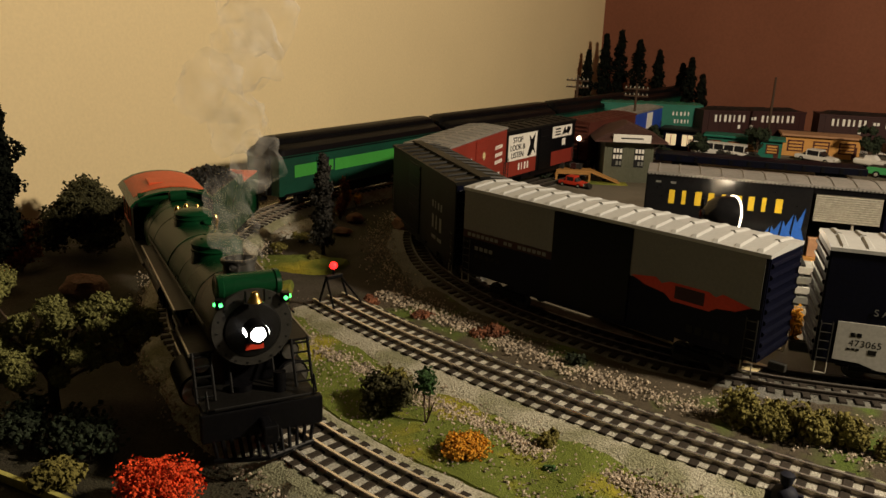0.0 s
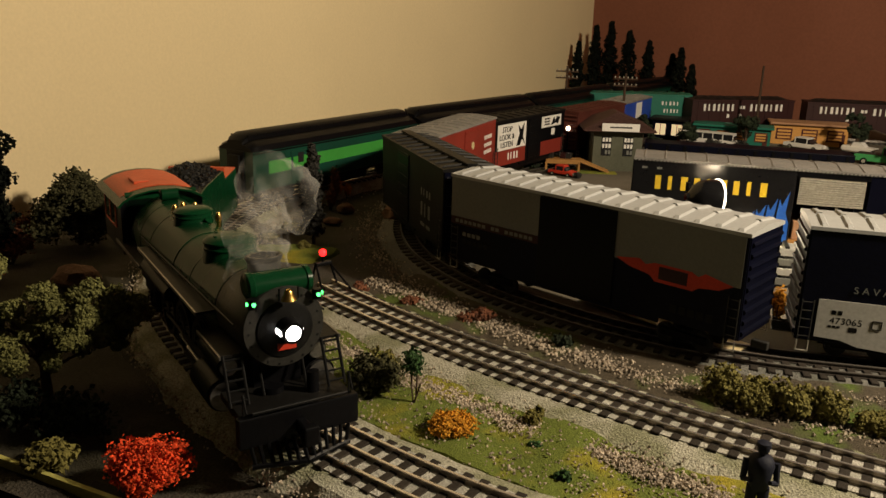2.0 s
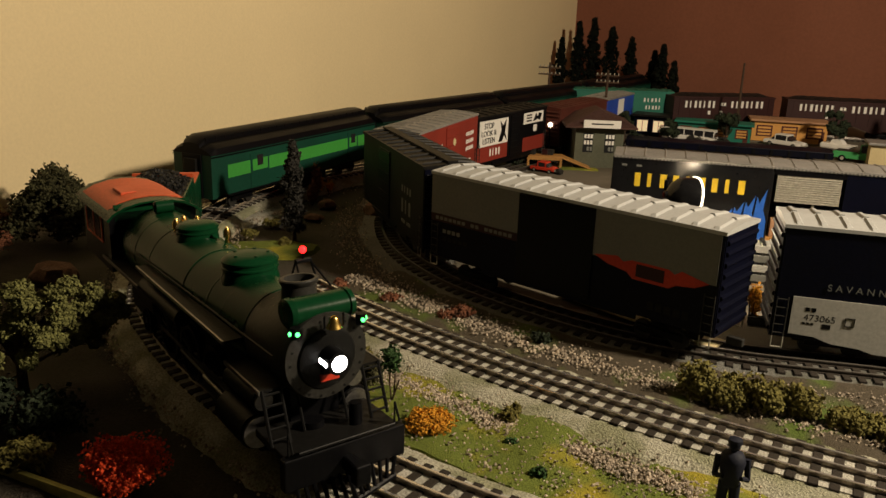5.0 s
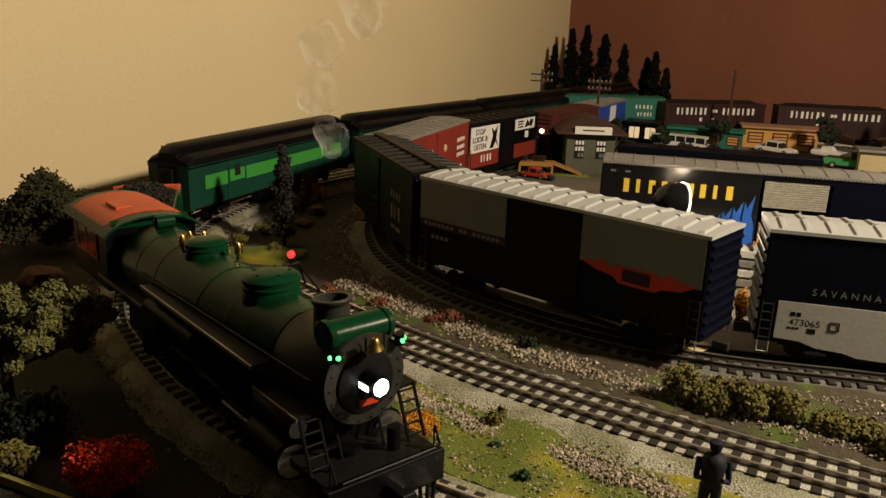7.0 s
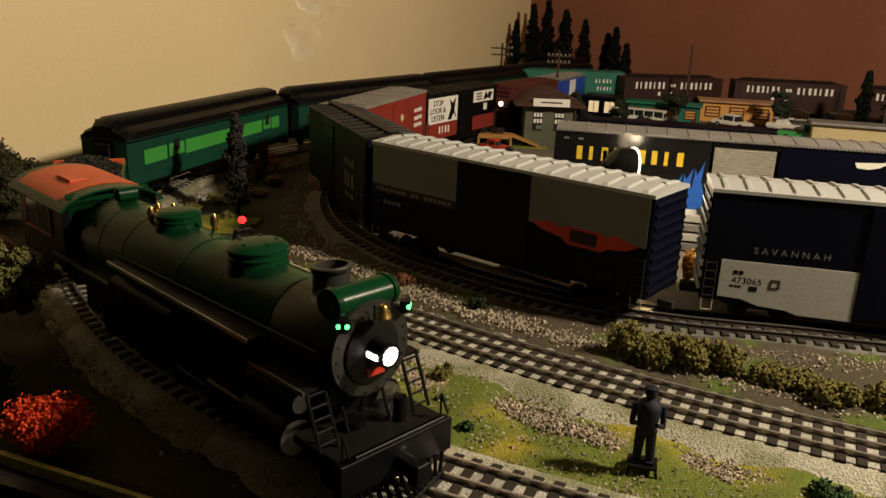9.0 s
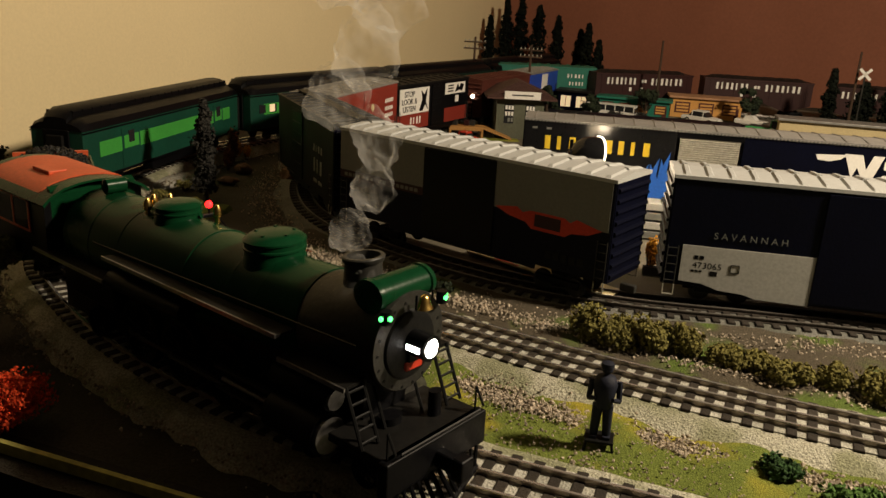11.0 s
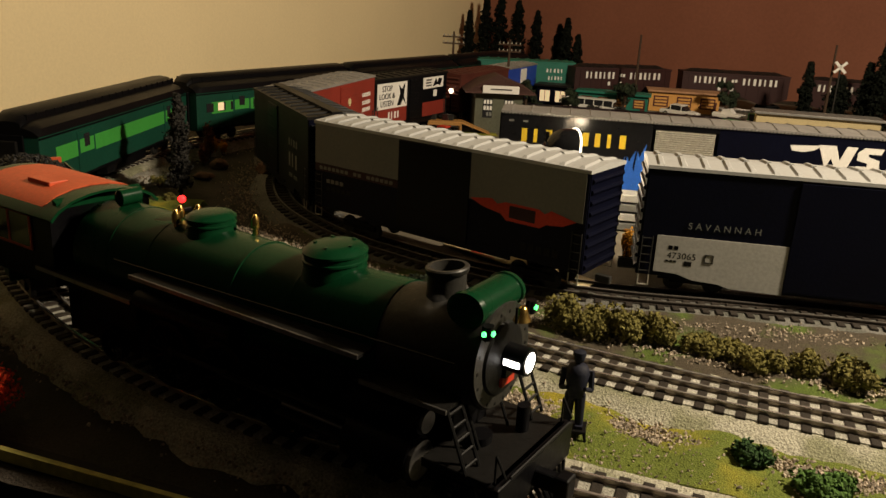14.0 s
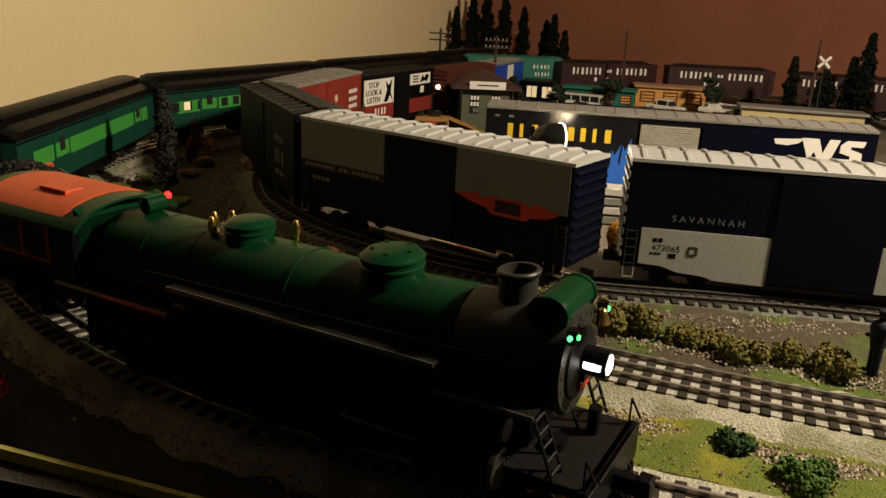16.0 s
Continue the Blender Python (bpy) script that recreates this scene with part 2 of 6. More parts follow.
def leaves(bm, centre, radii, n, size, rng, shell=0.55):
    """Small crumpled leaf clumps through an uneven ball."""
    c = Vector(centre)
    for _ in range(n):
        d = Vector((rng.gauss(0, 1), rng.gauss(0, 1), rng.gauss(0, 1))).normalized()
        k = rng.uniform(shell, 1.0) * (0.8 + 0.35 * noise.noise(d * 2.2 + c * 40))
        p = c + Vector((d.x * radii[0], d.y * radii[1], d.z * radii[2])) * k
        u = Vector((rng.gauss(0, 1), rng.gauss(0, 1), rng.gauss(0, 1))).normalized() * size * rng.uniform(0.6, 1.3)
        w = u.cross(d + Vector((rng.uniform(-.5, .5), rng.uniform(-.5, .5), rng.uniform(-.5, .5))))
        if w.length < 1e-6:
            continue
        w = w.normalized() * size * rng.uniform(0.5, 1.1)
        h = d * size * 0.6
        a, b, e, f, g = (bm.verts.new(q) for q in (p - u, p + w, p + u, p - w, p + h))
        for q in ((a, b, g), (b, e, g), (e, f, g), (f, a, g)):
            bm.faces.new(q)


def spline(points, step=0.004):
    """A smooth line through points of the plan, in even steps."""
    P = [Vector((*p, 0)) for p in points]
    P = [2 * P[0] - P[1]] + P + [2 * P[-1] - P[-2]]
    out = []
    for i in range(1, len(P) - 2):
        n = max(2, int((P[i + 1] - P[i]).length / step))
        for k in range(n):
            t = k / n
            a, b, c, d = P[i - 1], P[i], P[i + 1], P[i + 2]
            out.append(0.5 * (2 * b + (c - a) * t + (2 * a - 5 * b + 4 * c - d) * t * t + (3 * b - a - 3 * c + d) * t ** 3))
    out.append(P[-2])
    return out


def normals(line):
    ns = []
    for i in range(len(line)):
        d = (line[min(i + 1, len(line) - 1)] - line[max(i - 1, 0)]).normalized()
        ns.append(Vector((-d.y, d.x, 0)))
    return ns


def band(bm, line, profile, rough=0.0):
    """A strip along a line: (offset to its left, height) pairs across it."""
    ns = normals(line)
    rows = []
    for p, n in zip(line, ns):
        row = []
        for o, z in profile:
            q = p + n * o
            w = rough * noise.noise(Vector((q.x * 70, q.y * 70, o * 9))) * (1.0 if abs(o) > 0.029 else 0.12)
            row.append(bm.verts.new((q.x + n.x * w, q.y + n.y * w, z + 0.4 * w)))
        rows.append(row)
    for a, b in zip(rows, rows[1:]):
        for i in range(len(a) - 1):
            bm.faces.new((a[i], b[i], b[i + 1], a[i + 1]))
    bmesh.ops.recalc_face_normals(bm, faces=bm.faces)
    return bm


# ---- the plan of the lines ----
RUN_POINTS = [(0.539, -0.132), (0.347, -0.1894), (0.204, -0.232), (0.0602, -0.2748), (-0.0465, -0.2981), (-0.1479, -0.3052), (-0.2493, -0.2981), (-0.3487, -0.277), (-0.4325, -0.2473), (-0.5589, -0.1664), (-0.6467, -0.0755), (-0.7042, 0.013), (-0.7454, 0.11), (-0.766, 0.192), (-0.7893, 0.376), (-0.8315, 0.7196), (-0.892, 1.216), (-0.953, 1.71)]
LINE_A = spline(RUN_POINTS)            # the passenger train's line, from its front end back to the corner
RUN_AT = [0.0]
for a, b in zip(LINE_A, LINE_A[1:]):
    RUN_AT.append(RUN_AT[-1] + (b - a).length)
FOOT_AT = RUN_AT[min(range(len(LINE_A)), key=lambda i: (LINE_A[i] - Vector((-0.1479, -0.3052, 0))).length)]


def run(s):
    """The place on the train's line, s metres on from the foot of its curve."""
    at = min(max(FOOT_AT - s, 0.0), RUN_AT[-1] - 1e-6)
    i = bisect(RUN_AT, at)
    f = (at - RUN_AT[i - 1]) / (RUN_AT[i] - RUN_AT[i - 1])
    return LINE_A[i - 1].lerp(LINE_A[i], f)


def bisect(row, at):
    lo, hi = 1, len(row) - 1
    while lo < hi:
        mid = (lo + hi) // 2
        if row[mid] < at:
            lo = mid + 1
        else:
            hi = mid
    return lo


def inner_a(x):
    """The inner ballast edge of the passenger line at x."""
    i = min((k for k in range(len(LINE_A)) if LINE_A[k].y < 0.1), key=lambda k: abs(LINE_A[k].x - x))
    return LINE_A[i].y + 0.038


LINE_B = [Vector((-0.2 + 1.5 * math.sin(a / 1.5), 1.37 - 1.5 * math.cos(a / 1.5), 0)) for a in [-0.185 + 0.004 * i for i in range(250)]]
LINE_C = spline([(-0.70, 1.15), (-0.655, 0.75), (-0.63, 0.5), (-0.60, 0.33), (-0.545, 0.185), (-0.43, 0.077), (-0.315, 0.025), (-0.21, 0.010), (-0.10, 0.016), (0.0, 0.048), (0.10, 0.104), (0.20, 0.157), (0.45, 0.27), (0.8, 0.40)])
ZA, ZB, ZC = 0.009, 0.009, 0.003       # tops of the ties


# ---- room ----
def wall(name, p, d, length, material, label, thick=0.1):
    bm = B()
    d = Vector(d).normalized()
    n = Vector((-d.y, d.x, 0))
    p = Vector(p)
    vs = []
    for z in (-0.9, 1.7):
        for q in (p, p + d * length, p + d * length + n * thick, p + n * thick):
            vs.append(bm.verts.new((q.x, q.y, z)))
    for f in ((0, 1, 2, 3), (4, 5, 6, 7), (0, 1, 5, 4), (1, 2, 6, 5), (2, 3, 7, 6), (3, 0, 4, 7)):
        bm.faces.new([vs[i] for i in f])
    bmesh.ops.recalc_face_normals(bm, faces=bm.faces)
    return tagged(part(name, bm, material, None), label, "wall", kind="structure")


WD = Vector((-0.235, 1, 0)).normalized()
WN = Vector((WD.y, -WD.x, 0))
FOOT = Vector((-0.93, 0.2, 0))
CORNER = FOOT + WD * 1.60
NEAR = FOOT - WD * 2.6
wall("wall_left", FOOT - WD * 0.75, WD, 2.35, "wall_beige", "smooth beige painted room wall")
# unseen dark stretch, added so that little light bounces onto the engine's side
wall("wall_left_near", NEAR, WD, 1.85, "room", "unseen dark wall stretch, added to cut bounced light")
wall("wall_right", CORNER, WN, 3.4, "wall_brown", "dark brown painted room wall")
wall("wall_far_side", CORNER + WN * 3.3, -WD, 4.20, "room", "plain painted room wall")
wall("wall_behind", NEAR + WN * 3.4, -WN, 3.4, "room", "plain painted room wall")
bm = B()
box(bm, -2.2, 4.0, -3.0, 3.2, -0.92, -0.9)
tagged(part("floor", bm, "room", None), "plain dark room floor under the layout", "floor", kind="structure")
bm = B()
box(bm, -2.2, 4.0, -3.0, 3.2, 1.7, 1.75)
tagged(part("ceiling", bm, "room", None), "plain painted ceiling", "ceiling", kind="structure")


# ---- board and ground ----
def edge_y(x):
    return -0.374 + 0.32 * x


bm = B()
NX, NY = 150, 150
grid = []
for i in range(NX + 1):
    x = -0.87 + 2.2 * i / NX
    row = []
    for j in range(NY + 1):
        y0 = edge_y(x) + 0.004
        y = y0 + (1.78 + 0.235 * (x + 0.9) - y0) * j / NY
        xx = x - (0.065 + (y - 0.2) * 0.235) * (1.33 - x) / 2.2
        z = -0.002 + 0.0035 * noise.noise(Vector((xx * 14, y * 14, 0))) + 0.0012 * noise.noise(Vector((xx * 60, y * 60, 3)))
        row.append(bm.verts.new((xx, y, z - 0.002)))
    grid.append(row)
for a, b in zip(grid, grid[1:]):
    for j in range(NY):
        bm.faces.new((a[j], b[j], b[j + 1], a[j + 1]))
tagged(part("ground", bm, "soil", None, smooth=True), "dark brown scenic soil on the layout board", "ground", kind="structure")

bm = B()
for x0, x1 in ((-0.87, 1.33),):
    a = [(x0, edge_y(x0)), (x1, edge_y(x1))]
    vs = []
    for z in (-0.004, 0.003):
        for o in (0.0, 0.0035):
            vs += [bm.verts.new((x, y + o, z)) for x, y in a]
    for f in ((0, 1, 3, 2), (4, 5, 7, 6), (0, 1, 5, 4), (2, 3, 7, 6), (0, 2, 6, 4), (1, 3, 7, 5)):
        bm.faces.new([vs[i] for i in f])
bmesh.ops.recalc_face_normals(bm, faces=bm.faces)
tagged(part("trim", bm, "fascia", None), "olive painted edge strip of the layout board", "board edge", kind="structure")

bm = B()
vs = [bm.verts.new((x, edge_y(x) + o, z)) for z in (-0.12, -0.004) for o in (0.0, 0.018) for x in (-0.87, 1.33)]
for f in ((0, 1, 3, 2), (4, 5, 7, 6), (0, 1, 5, 4), (2, 3, 7, 6), (0, 2, 6, 4), (1, 3, 7, 5)):
    bm.faces.new([vs[i] for i in f])
bmesh.ops.recalc_face_normals(bm, faces=bm.faces)
tagged(part("baseboard", bm, "board", None), "dark painted front board of the layout", "board", kind="structure")

# grass between the two front lines
rows = []
bm = B()
for i in range(200):
    x = -0.47 + 1.15 * i / 199
    lo = inner_a(x)
    hi = 1.37 - math.sqrt(1.5 ** 2 - (x + 0.2) ** 2) - 0.030 if x > -0.40 else -0.16 + (-0.40 - x) * 0.9
    if hi - lo < 0.01:
        continue
    col = []
    for j in range(26):
        k = j / 25
        y = lo + (hi - lo) * k
        z = 0.0035 + 0.004 * noise.noise(Vector((x * 20, y * 20, 5))) + 0.0015 * noise.noise(Vector((x * 90, y * 90, 8)))
        col.append(bm.verts.new((x, y, z if 0 < j < 25 else -0.004)))
    rows.append(col)
for a, b in zip(rows, rows[1:]):
    for j in range(25):
        bm.faces.new((a[j], b[j], b[j + 1], a[j + 1]))
bmesh.ops.recalc_face_normals(bm, faces=bm.faces)
tagged(part("grass", bm, "grass", None, smooth=True), "green and yellow flocked grass between the lines", "grass", kind="stuff")

# verge between the siding and the freight line
bm = B()
rows = []
for i in range(200):
    x = -0.36 + 1.2 * i / 199
    lo = 1.37 - math.sqrt(1.5 ** 2 - (x + 0.2) ** 2) + 0.028
    near = min(LINE_C, key=lambda p: abs(p.x - x) + (10 if p.y > 0.45 else 0))
    hi = near.y - 0.03
    if hi - lo < 0.01:
        continue
    col = []
    for j in range(20):
        y = lo + (hi - lo) * j / 19
        z = 0.002 + 0.003 * noise.noise(Vector((x * 20, y * 20, 15))) + 0.0015 * noise.noise(Vector((x * 90, y * 90, 18)))
        col.append(bm.verts.new((x, y, z if 0 < j < 19 else -0.004)))
    rows.append(col)
for a, b in zip(rows, rows[1:]):
    for j in range(19):
        bm.faces.new((a[j], b[j], b[j + 1], a[j + 1]))
bmesh.ops.recalc_face_normals(bm, faces=bm.faces)
tagged(part("verge", bm, "verge", None, smooth=True), "mossy gravel verge beside the freight line", "verge", kind="stuff")

# sandy yard inside the freight line
bm = B()
inner = []
for p, n in zip(LINE_C[::3], normals(LINE_C)[::3]):
    q = p + n * 0.028
    inner.append((q.x, q.y))
inner += [(1.3, 0.5), (1.3, 2.1), (-1.22, 1.68), (-0.95, 1.15)]
f = bm.faces.new([bm.verts.new((x, y, 0.0015)) for x, y in inner])
bmesh.ops.triangulate(bm, faces=[f])
bmesh.ops.recalc_face_normals(bm, faces=bm.faces)
tagged(part("pavement", bm, "yard", None), "sandy grey yard surface inside the freight line", "yard", kind="structure")


# ---- tracks ----
def track(label, line, zt, half=0.041, drop=0.012, far=None, start=0.0, n_ties=300, ballast="ballast", pitch=0.0126):
    t = thing("railway_track", label, "railway track", group="model railway tracks")
    ns = normals(line)
    if ballast:
        bm = band(B(), line, [(-half - drop, -0.006), (-half, zt - 0.002), (-0.02, zt - 0.0007), (0.02, zt - 0.0007), (far or half, zt - 0.002), ((far or half) + (0.008 if far else drop), -0.006)], 0.004)
        part("roadbed", bm, ballast, t, "grey crushed stone ballast", True)
        if ballast == "ballast":
            part("stone_fill", band(B(), line, [(-0.0262, zt - 0.004), (-0.0255, zt - 0.0002), (0.0, zt), (0.0255, zt - 0.0002), (0.0262, zt - 0.004)], 0.002), "tiefill", t, "pale stone fill between the ties", True)
    for o in (-0.0170, 0.0, 0.0170):
        bm = band(B(), line, [(o - 0.0013, zt), (o - 0.0012, zt + 0.0005), (o - 0.0004, zt + 0.0008), (o - 0.0004, zt + 0.0024), (o - 0.0010, zt + 0.0027), (o - 0.0010, zt + 0.0036), (o + 0.0010, zt + 0.0036), (o + 0.0010, zt + 0.0027), (o + 0.0004, zt + 0.0024), (o + 0.0004, zt + 0.0008), (o + 0.0012, zt + 0.0005), (o + 0.0013, zt)])
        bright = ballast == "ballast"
        rl = part("rail", bm, "rail" if bright else "rail_shaded", t, "steel running rail" if o else "steel centre rail")
        part("rail_head", band(B(), line, [(o - 0.00105, zt + 0.0033), (o - 0.0009, zt + 0.0039), (o + 0.0009, zt + 0.0039), (o + 0.00105, zt + 0.0033)], 0.0), "railhead" if bright else "railhead_shaded", rl, "worn rail top")
    me = bpy.data.meshes.new("tie")
    bm = box(B(), -0.0031, 0.0031, -0.0270, 0.0270, -0.004, 0.0008)
    bmesh.ops.bevel(bm, geom=[e for e in bm.edges if all(v.co.z > 0.0 for v in e.verts)], offset=0.0004, segments=1, affect="EDGES")
    bm.to_mesh(me)
    bm.free()
    me.materials.append(M["tie"])
    rng = random.Random(len(line))
    acc, count = pitch, 0
    for i in range(1, len(line)):
        acc += (line[i] - line[i - 1]).length
        if acc >= pitch and count < n_ties:
            acc -= pitch
            count += 1
            ob = new("tie", me)
            ob.parent = t
            n = ns[i]
            at = line[i] - (line[i] - line[i - 1]).normalized() * acc
            ob.matrix_basis = Matrix.Translation((at.x, at.y, zt + rng.uniform(-0.0003, 0.0002))) @ pose(0, 0, 0, 0, 0, math.degrees(math.atan2(-n.x, n.y)) + rng.uniform(-1.5, 1.5))
    return t


track("curved three-rail track on grey ballast under the passenger train", LINE_A, ZA, half=0.036, drop=0.014)
track("three-rail siding with dark ties on grey ballast", LINE_B, ZB, half=0.040, drop=0.022, far=0.030)
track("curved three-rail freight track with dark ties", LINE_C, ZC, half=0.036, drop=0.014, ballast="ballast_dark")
VD = Vector((0.41, 0.213, 0)).normalized()
VN = Vector((-VD.y, VD.x, 0))
V0 = Vector((-0.256, 0.265, 0)) + VN * 0.032
LINE_D = [V0 + VD * (-0.06 + 0.004 * i) for i in range(260)]
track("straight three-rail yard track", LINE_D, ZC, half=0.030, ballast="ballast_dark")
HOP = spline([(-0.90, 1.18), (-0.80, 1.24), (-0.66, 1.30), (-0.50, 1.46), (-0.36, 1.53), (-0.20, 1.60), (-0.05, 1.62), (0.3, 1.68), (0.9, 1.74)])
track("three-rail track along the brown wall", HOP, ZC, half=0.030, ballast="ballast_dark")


# loose stones along the lines
def stones(bm, rng, x, y, z, s):
    k = [Vector((a * rng.uniform(.5, 1), b * rng.uniform(.5, 1), c * rng.uniform(.4, .9))) * s for a, b, c in ((1, 0, 0), (-1, 0, 0), (0, 1, 0), (0, -1, 0), (0, 0, 1), (0, 0, -1))]
    q = Euler((rng.uniform(0, 6), rng.uniform(0, 6), rng.uniform(0, 6))).to_matrix()
    v = [bm.verts.new(Vector((x, y, z)) + q @ p) for p in k]
    for a in (0, 1):
        for b in (2, 3):
            for c in (4, 5):
                bm.faces.new((v[a], v[b], v[c]))


def gravel(name, line, offs, n, size, z, label, material="stone", stretch=(0, 1)):
    rng = random.Random(n)
    ns = normals(line)
    bm = B()
    for _ in range(n):
        i = int(len(line) * rng.uniform(*stretch))
        i = min(i, len(line) - 1)
        o = rng.choice(offs)
        p = line[i] + ns[i] * (o[0] + rng.gauss(0, o[1])) + Vector((rng.uniform(-0.004, 0.004), rng.uniform(-0.002, 0.002), 0))
        stones(bm, rng, p.x, p.y, z + rng.uniform(0, 0.002), size * rng.uniform(0.5, 1.5))
    tagged(part(name, bm, material, None), label, "gravel", kind="stuff")


gravel("gravel", LINE_B, [(-0.068, 0.006), (-0.063, 0.007), (-0.066, 0.005), (0.068, 0.008)], 11500, 0.0016, 0.002, "loose pinkish stones beside the siding", stretch=(0, 0.75))
gravel("gravel", LINE_A, [(0.047, 0.006), (-0.055, 0.012)], 6000, 0.0014, 0.002, "loose pale stones beside the passenger line", stretch=(0, 0.62))
gravel("gravel", LINE_C, [(-0.056, 0.007), (-0.064, 0.012)], 4000, 0.0014, 0.001, "loose stones beside the freight line", stretch=(0.3, 0.95))
gravel("gravel", [Vector((-0.45 + 0.004 * i, -0.17 - 0.00002 * i, 0)) for i in range(190)], [(-0.03, 0.035)], 2200, 0.0011, 0.005, "small tan stones scattered over the grass", stretch=(0, 1))


# ---- rolling stock ----
def bar_row(name, parent, x0, x1, y, z0, z1, n, material, out=-1, gaps=()):
    """Plain bars where lettering stands."""
    w = (x1 - x0) / n
    for i in range(n):
        if i in gaps:
            continue
        lo, hi = min(y, y + out * 0.0002), max(y, y + out * 0.0002)
        bm = B()
        if z1 - z0 < 0.0075:
            box(bm, x0 + w * (i + 0.14), x0 + w * (i + 0.86), lo, hi, z0, z1)
        else:
            box(bm, x0 + w * (i + 0.2), x0 + w * (i + 0.2 + (0.44, 0.30, 0.50)[i % 3]), lo, hi, z0, z1)
        part(name, bm, material, parent)


def words(name, text, parent, size, m, material, depth=0.0003, space=1.0):
    cu = bpy.data.curves.new(name, "FONT")
    cu.body, cu.size, cu.extrude, cu.align_x = text, size, depth, "CENTER"
    cu.space_character = space
    tmp = new(name + "_tmp", cu)
    dg = bpy.context.evaluated_depsgraph_get()
    me = bpy.data.meshes.new_from_object(tmp.evaluated_get(dg))
    bpy.data.objects.remove(tmp)
    me.materials.clear()
    me.materials.append(M[material])
    ob = new(name, me)
    ob.parent = parent
    ob.matrix_basis = m
    return ob


def truck(parent, x, r=0.0085):
    t = part("truck", box(box(box(B(), x - 0.022, x + 0.022, -0.0215, -0.0185, r - 0.001, r + 0.006, 0.001), x - 0.022, x + 0.022, 0.0185, 0.0215, r - 0.001, r + 0.006, 0.001), x - 0.007, x + 0.007, -0.0185, 0.0185, r, r + 0.008, 0.0), "black", parent, "black cast truck frame")
    for dx in (-0.017, 0.017):
        for sy in (-1, 1):
            bm = tube(B(), (x + dx, sy * 0.0155, r), (x + dx, sy * 0.018, r), r, seg=20)
            tube(bm, (x + dx, sy * 0.0145, r), (x + dx, sy * 0.0155, r), r * 1.12, seg=20)
            part("wheel", bm, "graphite", t, "", True)
    return t


